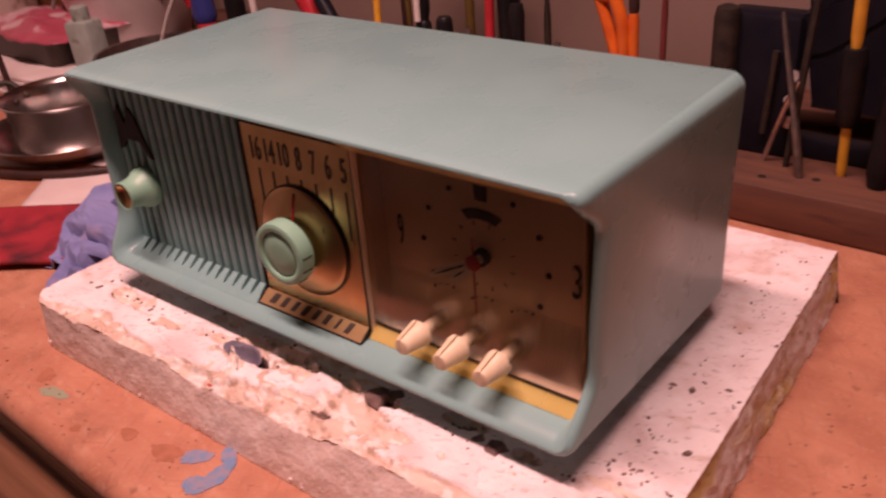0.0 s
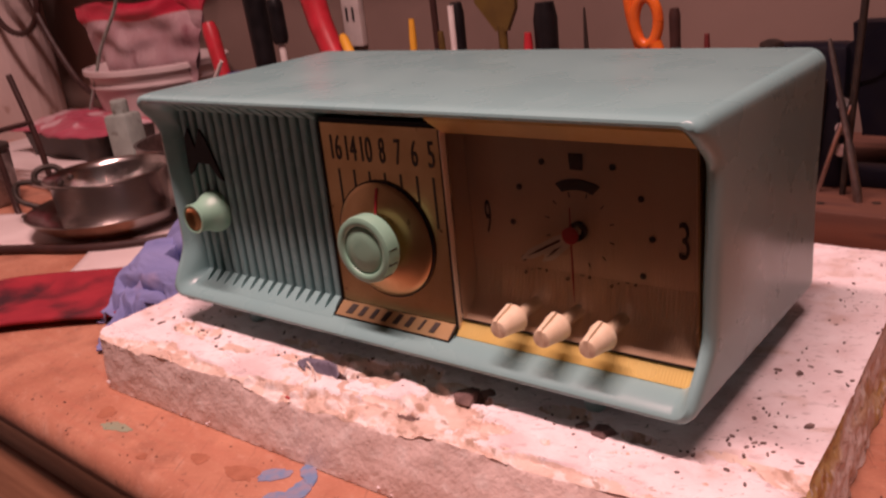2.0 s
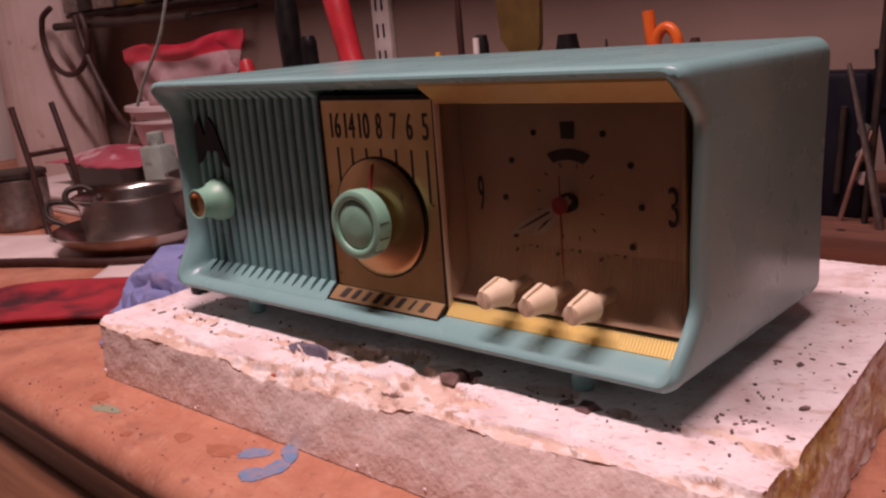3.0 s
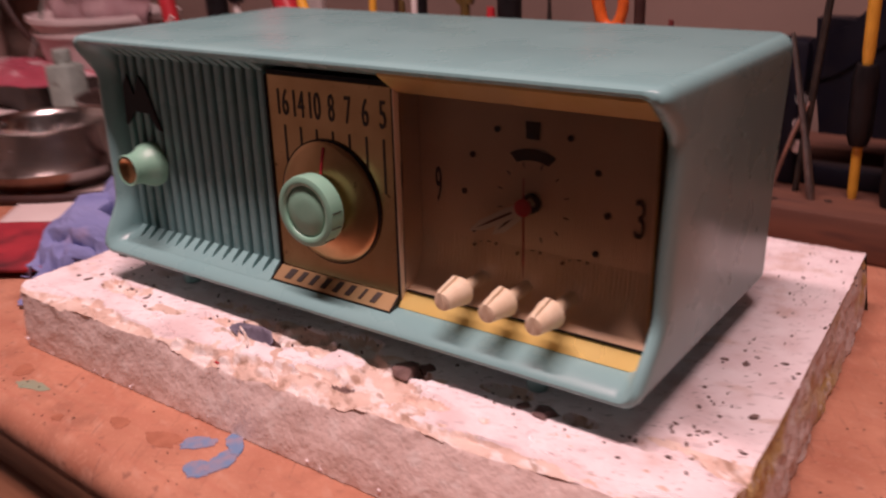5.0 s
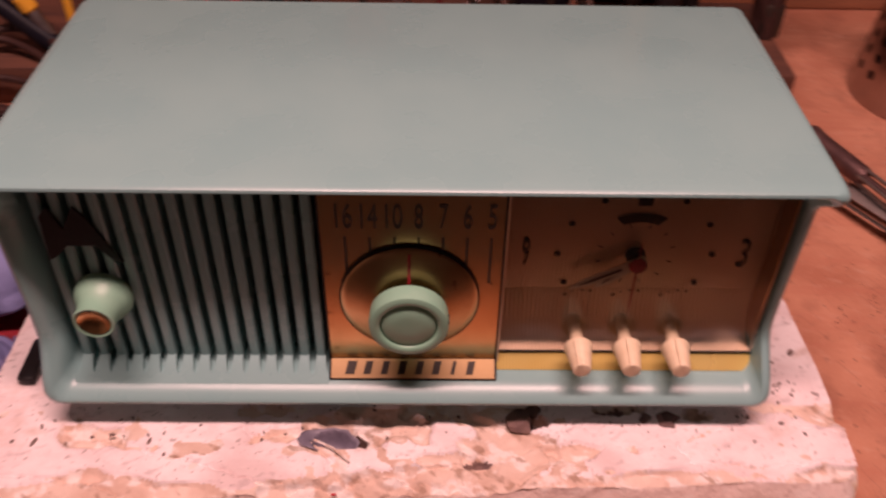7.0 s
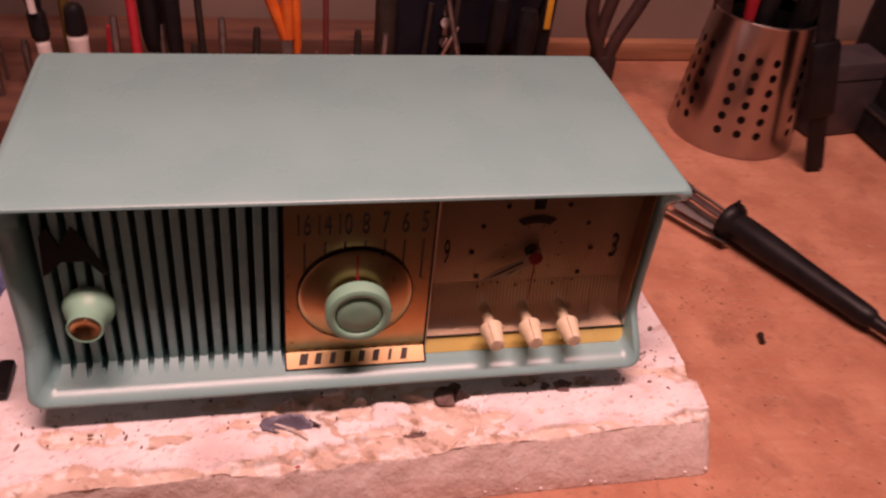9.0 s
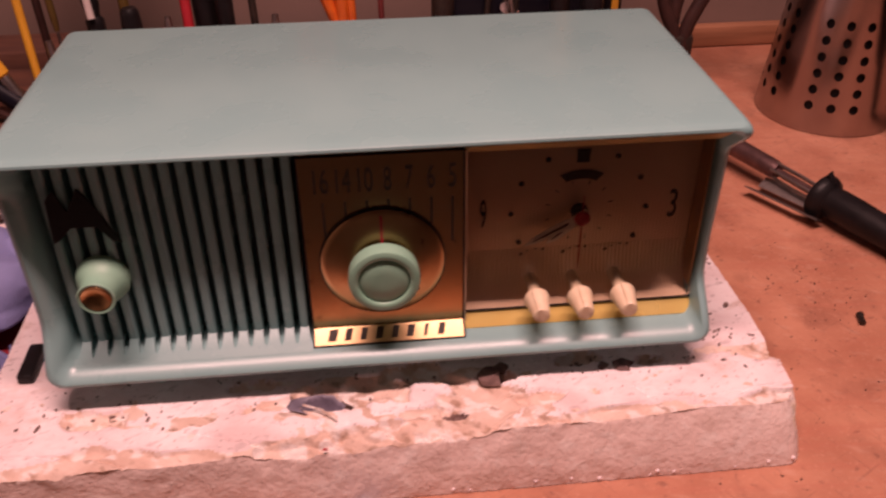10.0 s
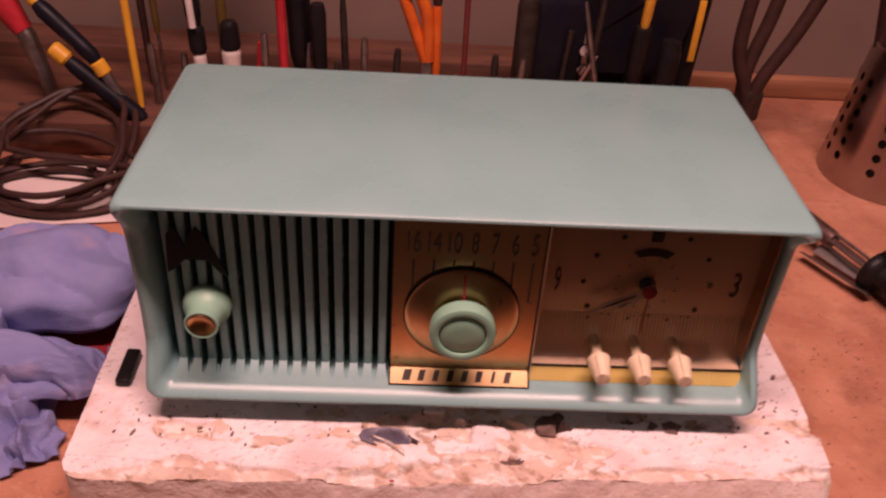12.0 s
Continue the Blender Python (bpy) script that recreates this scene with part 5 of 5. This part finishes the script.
def make_towel():
    """A shop towel: a rounded lump, a flap that hangs over a hollow, a pleat and a tail."""
    towel = thing("paper_towel", "crumpled blue shop towel beside the foam slab", "shop towel", (-0.26, 0.08, 0.0))
    n, m = 90, 56

    def bench_z(x, y):
        return 0.0362 if x > -0.199 and y > -0.038 else 0.0010 + 0.0352 * max(0.0, 1 - (-0.199 - x) / 0.006) if y > -0.034 else 0.0010

    def lay(spine, widths, drops, seed, folds, depth, round_ends, skew=(0.0, 0.0)):
        """A piece of cloth arched over a line, with folds that run along it."""
        bm = bmesh.new()
        line = curve(spine, 10)
        grow = curve([(w, d, 0) for w, d in zip(widths, drops)], 10)
        grid = []
        for i in range(n + 1):
            q = i / n * (len(line) - 1)
            k = min(int(q), len(line) - 2)
            p, g = line[k].lerp(line[k + 1], q - k), grow[k].lerp(grow[k + 1], q - k)
            way = line[k + 1] - line[k]
            side = Vector((way.y, -way.x, 0)).normalized()
            row = []
            for j in range(m + 1):
                t = 2 * j / m - 1
                u, v = i / n, t
                bend = noise.noise(Vector((u * 2.1, v * 1.3, seed)))
                wave = noise.noise(Vector((u * 3.5 + seed, v * 2.2, 2.0)))
                ph = folds * v + 1.1 * bend + 0.5 * math.sin(5 * u + seed)
                pleat = (1 - abs(2 * (ph % 1.0) - 1)) ** 0.7
                crease = 1 - 2.6 * abs(noise.noise(Vector((u * 2.4 + 0.5 * v, v * 1.6 - u, seed + 7))))
                small = 1 - 2.6 * abs(noise.noise(Vector((u * 9 - v, v * 7 + u, seed + 9))))
                out = depth * (pleat - 0.5) + 0.5 * depth * crease + 0.0006 * small
                reach = g.x * (1 + 0.16 * wave + 0.10 * noise.noise(Vector((u * 8, seed, 1.0))))
                arch = abs(t) ** 2.3
                pos = p + side * (reach * (math.sin(0.5 * math.pi * t) if round_ends else t))
                pos.z = p.z - g.y * arch + out * (1 - 0.5 * arch) + (skew[0] if t < 0 else skew[1]) * t * t
                pos.x += 0.5 * out * t * side.x + 0.003 * wave
                pos.y += 0.5 * out * t * side.y - 0.3 * out
                pos.z = max(pos.z, bench_z(pos.x, pos.y) + 0.0004 * (1 + small))
                row.append(bm.verts.new(pos))
            grid.append(row)
        for a, b in zip(grid, grid[1:]):
            for j in range(m):
                bm.faces.new((a[j], a[j + 1], b[j + 1], b[j]))
        bmesh.ops.translate(bm, vec=(0.26, -0.08, 0.0), verts=bm.verts)
        mod = part("fold", bm, CLOTH_BLUE, towel).modifiers.new("thickness", "SOLIDIFY")
        mod.thickness, mod.offset = 0.0009, 1
    # rear lump, its front edge raised over a hollow
    lay([(-0.197, 0.126, 0.030), (-0.205, 0.126, 0.044), (-0.228, 0.126, 0.052), (-0.260, 0.130, 0.054), (-0.295, 0.134, 0.045), (-0.318, 0.138, 0.026), (-0.330, 0.140, 0.004)],
        (0.012, 0.034, 0.046, 0.052, 0.048, 0.036, 0.014), (0.02, 0.044, 0.055, 0.058, 0.05, 0.03, 0.004), 3.0, 1.3, 0.009, True, (0.026, 0.0))
    # layer at the foot of the hollow
    lay([(-0.300, 0.092, 0.008), (-0.270, 0.092, 0.008), (-0.240, 0.086, 0.006), (-0.210, 0.080, 0.003)], (0.034, 0.038, 0.036, 0.018), (0.006, 0.007, 0.005, 0.002), 11.0, 0.8, 0.003, False)
    # flap that points to the radio
    lay([(-0.306, 0.060, 0.012), (-0.290, 0.058, 0.030), (-0.264, 0.053, 0.036), (-0.236, 0.048, 0.033), (-0.214, 0.045, 0.028), (-0.203, 0.043, 0.022)],
        (0.012, 0.020, 0.022, 0.022, 0.018, 0.010), (0.010, 0.020, 0.019, 0.013, 0.008, 0.004), 5.0, 0.7, 0.008, False)
    # pleat down to the bench
    lay([(-0.276, 0.108, 0.044), (-0.281, 0.084, 0.042), (-0.280, 0.056, 0.032), (-0.276, 0.034, 0.017), (-0.272, 0.020, 0.003)], (0.018, 0.023, 0.022, 0.020, 0.016), (0.030, 0.036, 0.028, 0.015, 0.002), 8.0, 0.8, 0.009, False)
    # tail
    lay([(-0.262, 0.052, 0.028), (-0.252, 0.034, 0.024), (-0.243, 0.018, 0.017), (-0.236, 0.004, 0.009), (-0.230, -0.006, 0.002)], (0.016, 0.020, 0.018, 0.016, 0.012), (0.022, 0.019, 0.013, 0.007, 0.001), 6.0, 0.9, 0.009, False)


make_towel()
sheet_thing("red_cloth", "folded red cloth with black print on the bench", "cloth",
            lambda u, v: (-0.465 + 0.205 * u + 0.066 * v - 0.01 * math.sin(5 * u), -0.022 + 0.175 * u - 0.062 * v),
            lambda x, y, u, v: 0.0055 + 0.003 * noise.noise(Vector((x * 30, y * 30, 4))) + 0.003 * math.sin(9 * v + 3 * u) * (1 - v), 60, 30, CLOTH_RED, 0.003)
for nm, (px, py, a), (lx, ly), lab in (("newspaper", (-0.352, 0.125, 40), (0.17, 0.10), "creased white paper sheet lying on the bench"), ("newspaper", (-0.315, 0.265, 10), (0.15, 0.09), "white paper sheet with faint writing"),
                                       ("newspaper", (-0.400, 0.212, 20), (0.12, 0.10), "white paper sheet under a tangled cord"),
                                       ("newspaper", (-0.60, 0.115, 25), (0.26, 0.10), "white paper lying by the cooking pots")):
    ca, sa = math.cos(math.radians(a)), math.sin(math.radians(a))
    sheet_thing(nm, lab, "paper", lambda u, v: (px + ca * lx * (u - 0.5) - sa * ly * (v - 0.5), py + sa * lx * (u - 0.5) + ca * ly * (v - 0.5)),
                lambda x, y, u, v: 0.0012 + 0.0008 * (1 + noise.noise(Vector((x * 30, y * 30, 1)))), 24, 16, PAPER, 0.0004)
stack = thing("paper_stack", "stack of white papers at the back of the bench", "papers")
for k in range(4):
    part("paper_pad", moved(box(-0.19, 0.19, -0.09, 0.09, 0.0008 + 0.0052 * k, 0.0056 + 0.0052 * k, 0.0008), pose(-0.80 + 0.004 * k, 0.315, 0, 0, 0, 3 * k - 4)), PAPER, stack)

# ---- cables ----
ob = thing("power_cord", "coiled dark brown power cord lying on papers", "cord")
loops = [(-0.306, 0.262, 0.048, 0.032, 0.006, 0.0), (-0.300, 0.264, 0.056, 0.036, 0.009, 0.002), (-0.318, 0.268, 0.044, 0.030, 0.013, 0.002), (-0.303, 0.274, 0.058, 0.042, 0.018, 0.006),
         (-0.312, 0.290, 0.050, 0.056, 0.026, 0.016), (-0.304, 0.296, 0.046, 0.064, 0.034, 0.022), (-0.310, 0.280, 0.060, 0.044, 0.026, 0.004)]
pts = []
for k in range(13 * (len(loops) - 1)):
    q, a = k / 13, 2 * math.pi * k / 13 + 0.3
    one, two = loops[int(q)], loops[int(q) + 1]
    cx, cy, rx, ry, z, up = (p + (r - p) * (q - int(q)) for p, r in zip(one, two))
    pts.append((cx + rx * math.cos(a) + 0.003 * math.sin(2.3 * k), cy + ry * math.sin(a), z + up * math.sin(a) + 0.0012 * math.sin(2.1 * a)))
pts += [(-0.345, 0.285, 0.030), (-0.335, 0.325, 0.040), (-0.312, 0.352, 0.050), (-0.285, 0.362, 0.052), (-0.262, 0.345, 0.042), (-0.256, 0.312, 0.026), (-0.262, 0.27, 0.008), (-0.240, 0.255, 0.0045), (-0.20, 0.275, 0.0045)]
part("cord", tube(curve(pts, 3), 0.0027, 8), BROWN, ob)
part("plug", moved(box(-0.014, 0.014, -0.008, 0.008, -0.006, 0.006, 0.003), pose(-0.192, 0.278, 0.0075, 0, 0, 20)), BROWN, ob)
ob = thing("power_cord", "tangled dark brown cord lying on paper", "cord")
pts = []
for k in range(44):
    a = 0.46 * k
    rx, ry = 0.046 + 0.010 * math.sin(0.9 * a), 0.024 + 0.009 * math.cos(1.7 * a)
    pts.append((-0.395 + rx * math.cos(a) + 0.010 * math.sin(0.31 * a), 0.215 + ry * math.sin(a) + 0.006 * math.cos(0.43 * a), 0.0075 + 0.014 * k / 44 + 0.002 * math.sin(2.3 * a)))
part("cord", tube(curve(pts, 3), 0.0027, 8), BROWN, ob)
part("strain_relief", tube([pts[-1], (pts[-1][0] + 0.010, pts[-1][1] + 0.006, pts[-1][2])], 0.0042, 10), BROWN, ob)
ob = thing("power_cord", "thick dark cord lying across the bench", "cord")
part("cord", tube(curve([(-0.60, 0.03, 0.0045), (-0.52, 0.075, 0.0045), (-0.45, 0.105, 0.0045), (-0.40, 0.150, 0.0045), (-0.36, 0.22, 0.0045), (-0.355, 0.32, 0.0045)]), 0.0042), BROWN, ob)
ob = thing("wall_cable", "brown cable hanging in a loop on the wall", "cable")
lp = [(-1.015 + 0.068 * math.sin(a), 0.388, 0.218 - 0.056 * math.cos(a)) for a in np.linspace(-2.2, 2.0, 16)]
part("cord", tube(curve([(-1.050, 0.392, 0.262)] + lp + [(-0.957, 0.388, 0.246)], 4), 0.0045, 8), BROWN, ob)
part("tail", tube(curve([(-0.972, 0.388, 0.246), (-0.962, 0.388, 0.205), (-0.938, 0.388, 0.157), (-0.890, 0.388, 0.096), (-0.835, 0.386, 0.070), (-0.790, 0.384, 0.056)], 5), 0.0045, 8), BROWN, ob)
ob = thing("thin_wire", "thin grey-green wire hanging beside the bucket", "wire")
part("wire", tube(curve([(-0.640, 0.335, 0.26), (-0.677, 0.335, 0.199), (-0.728, 0.335, 0.148), (-0.760, 0.335, 0.105), (-0.789, 0.335, 0.064)]), 0.0022, 8), GREEN_TIN, ob)

# ---- pots ----
PX, PY = -0.500, 0.172
ob = thing("frying_pan", "shallow stainless steel pan on the bench", "pan")
part("bowl", moved(lathe([(0.002, 0.0015), (0.050, 0.0008), (0.062, 0.004), (0.076, 0.015), (0.082, 0.0225), (0.0835, 0.0235), (0.0825, 0.0242), (0.080, 0.0232), (0.072, 0.0148), (0.058, 0.0060), (0.002, 0.0040)], 56), Matrix.Translation((PX, PY, 0))), STEEL, ob)
part("handle", tube(curve([(PX - 0.075, PY - 0.035, 0.020), (PX - 0.092, PY - 0.048, 0.030), (PX - 0.108, PY - 0.038, 0.042), (PX - 0.098, PY - 0.016, 0.038), (PX - 0.082, PY - 0.012, 0.022)]), 0.003), IRON, ob)
ob = thing("saucepan", "small stainless steel pot standing in a pan", "pot")
part("bowl", moved(lathe([(0.002, 0.0048), (0.044, 0.0046), (0.051, 0.010), (0.0550, 0.050), (0.0590, 0.0540), (0.0602, 0.0552), (0.0592, 0.0560), (0.0550, 0.0535), (0.0530, 0.050), (0.0490, 0.012), (0.040, 0.0070), (0.002, 0.0068)], 56), Matrix.Translation((PX, PY, 0.0))), STEEL, ob)
part("handle", tube(curve([(PX - 0.045, PY - 0.024, 0.045), (PX - 0.066, PY - 0.038, 0.048), (PX - 0.078, PY - 0.030, 0.056), (PX - 0.070, PY - 0.016, 0.058), (PX - 0.050, PY - 0.010, 0.046)]), 0.0032), IRON, ob)
ob = thing("saucepan", "dark steel pan behind the small pot", "pot")
part("bowl", moved(lathe([(0.002, 0.0010), (0.060, 0.0008), (0.068, 0.006), (0.070, 0.050), (0.072, 0.052), (0.068, 0.052), (0.066, 0.008), (0.002, 0.0040)], 48), Matrix.Translation((-0.545, 0.318, 0))), STEEL_DULL, ob)
ob = thing("baking_tin", "dark baking tin on a stack of papers", "tin")
part("body", loft([[(-0.772 + sx * x, 0.325 + sx * y, z) for x, y in rrect(-0.08, 0.08, -0.055, 0.055, 0.015)] for z, sx in ((0.0222, 0.90), (0.025, 0.93), (0.050, 1.0), (0.0515, 1.02), (0.050, 0.97), (0.028, 0.90))]), IRON, ob)
sheet_thing("plastic_package", "red and white plastic film package on a tin", "package", lambda u, v: (-0.885 + 0.200 * u + 0.006 * math.sin(9 * v), 0.265 + 0.12 * v + 0.008 * math.sin(7 * u)),
            lambda x, y, u, v: 0.0525 + 0.016 * max(0.0, math.sin(math.pi * u) * math.sin(math.pi * v)) ** 0.6 + 0.004 * abs(noise.noise(Vector((x * 40, y * 40, 2)))), 50, 30, PACK, 0.001)
ob = thing("spray_bottle", "small worn grey-green tin bottle", "bottle")
part("body", moved(box(-0.018, 0.018, -0.014, 0.014, 0.0008, 0.078, 0.005), pose(-0.655, 0.300, 0, 0, -3, 12)), GREEN_TIN, ob)
part("cap", moved(lathe([(0.010, 0.076), (0.010, 0.092), (0.008, 0.094)], 20), pose(-0.655, 0.300, 0, 0, -3, 12)), GREEN_TIN, ob)
ob = thing("bucket", "translucent white plastic bucket with a rolled rim", "bucket")
part("wall", moved(lathe([(0.064, 0.0008), (0.066, 0.003), (0.0875, 0.112), (0.0930, 0.113), (0.0930, 0.119), (0.0880, 0.1200), (0.0860, 0.118), (0.0645, 0.006), (0.002, 0.0045)], 48), Matrix.Translation((-0.741, 0.418, 0))), BUCKET, ob)
part("rib", moved(lathe([(0.0850, 0.096), (0.0885, 0.097), (0.0885, 0.100), (0.0850, 0.101)], 48, "z", False, False), Matrix.Translation((-0.741, 0.418, 0))), BUCKET, ob)


def make_bag():
    bag = thing("zip_bag", "clear plastic bag with a red top strip in the bucket", "plastic bag")
    n, m = 40, 26

    def skin(v0, v1, material, name, lab):
        verts, faces = [], []
        for side in (1, -1):
            base = len(verts)
            for i in range(n + 1):
                for j in range(m + 1):
                    u, v = i / n, v0 + (v1 - v0) * j / m
                    puff = 0.022 * math.sin(math.pi * u) * (1 - v) ** 0.7 + 0.0006
                    wob = 0.006 * noise.noise(Vector((u * 5, v * 5, 3 + side)))
                    verts.append((-0.885 + 0.285 * u + (0.10 * (1 - v) * (0.5 - u)), 0.405 + side * puff + wob * (1 + v), 0.085 + 0.112 * v + 0.012 * (u - 0.5) * v + 0.004 * math.sin(9 * u) * v))
            for i in range(n):
                for j in range(m):
                    a = base + i * (m + 1) + j
                    faces.append((a, a + 1, a + m + 2, a + m + 1))
        me = bpy.data.meshes.new(name)
        me.from_pydata(verts, [], faces)
        bm = bmesh.new()
        bm.from_mesh(me)
        bpy.data.meshes.remove(me)
        part(name, bm, material, bag, lab)
    skin(0.0, 0.80, mat("cloudy_film", (0.38, 0.22, 0.24), (0.48, 0.33, 0.35), 0.25, scale=30, third=(0.24, 0.10, 0.12), third_scale=22, bump=0.3, fine=90), "film", "cloudy clear film")
    skin(0.80, 1.0, mat("red_strip", (0.55, 0.03, 0.07), (0.45, 0.02, 0.05), 0.3, scale=30, bump=0.2, fine=90), "top_strip", "red zip strip")


make_bag()

# ---- left end of the bench ----
structure("pipe", lathe([(0.075, -0.9), (0.075, 1.7)], 32), mat("chalky_white", (0.62, 0.50, 0.47), (0.52, 0.41, 0.38), 0.8, scale=12, third=(0.35, 0.24, 0.2), third_scale=30, third_range=(0.62, 0.72)), "chalky white painted pipe by the wall").location = (-1.166, 0.429, 0)
ob = thing("wall_shelf", "dark wire shelf with clutter on the wall", "shelf")
for dy in (0.42, 0.45, 0.48, 0.512):
    part("long_wire", tube([(-1.055, dy, 0.2485), (-0.70, dy, 0.2475)], 0.0035), IRON, ob)
part("front_rail", tube([(-1.055, 0.398, 0.234), (-0.70, 0.398, 0.226)], 0.006), IRON, ob)
for k in range(7):
    part("wire", tube([(-1.04 + 0.055 * k, 0.398, 0.233 - 0.001 * k), (-1.04 + 0.055 * k, 0.515, 0.236)], 0.003), IRON, ob)
for k, (bx, w, h, m_) in enumerate(((-1.025, 0.045, 0.08, STEEL_DULL), (-0.985, 0.025, 0.10, IRON), (-0.93, 0.06, 0.07, STEEL_DULL), (-0.87, 0.04, 0.06, OLIVE), (-0.79, 0.06, 0.09, IRON))):
    solo("small_box", box(bx - w / 2, bx + w / 2, 0.41, 0.47, 0.2522, 0.252 + h, 0.003), m_, "small dark box on the wall shelf", "box", group="boxes on the shelf")
ob = thing("wire_stand", "rusty bent wire stand holding a grey tin", "stand")
part("leg", tube(curve([(-0.690, 0.150, 0.140), (-0.668, 0.150, 0.07), (-0.652, 0.148, 0.0035), (-0.620, 0.140, 0.0035), (-0.585, 0.130, 0.0035)]), 0.0034), BROWN, ob)
part("leg", tube(curve([(-0.70, 0.20, 0.14), (-0.675, 0.20, 0.07), (-0.665, 0.20, 0.0035)]), 0.0034), BROWN, ob)
part("cross_bar", tube([(-0.674, 0.15, 0.088), (-0.68, 0.20, 0.088)], 0.003), BROWN, ob)
ob = thing("tin", "dull grey metal tin by the wire stand", "tin")
part("body", moved(lathe([(0.030, 0.0008), (0.032, 0.003), (0.032, 0.058), (0.030, 0.060), (0.026, 0.059)], 32), Matrix.Translation((-0.735, 0.16, 0))), STEEL_DULL, ob)
part("lid", moved(lathe([(0.033, 0.0605), (0.033, 0.066), (0.031, 0.067)], 32), Matrix.Translation((-0.735, 0.16, 0))), IRON, ob)
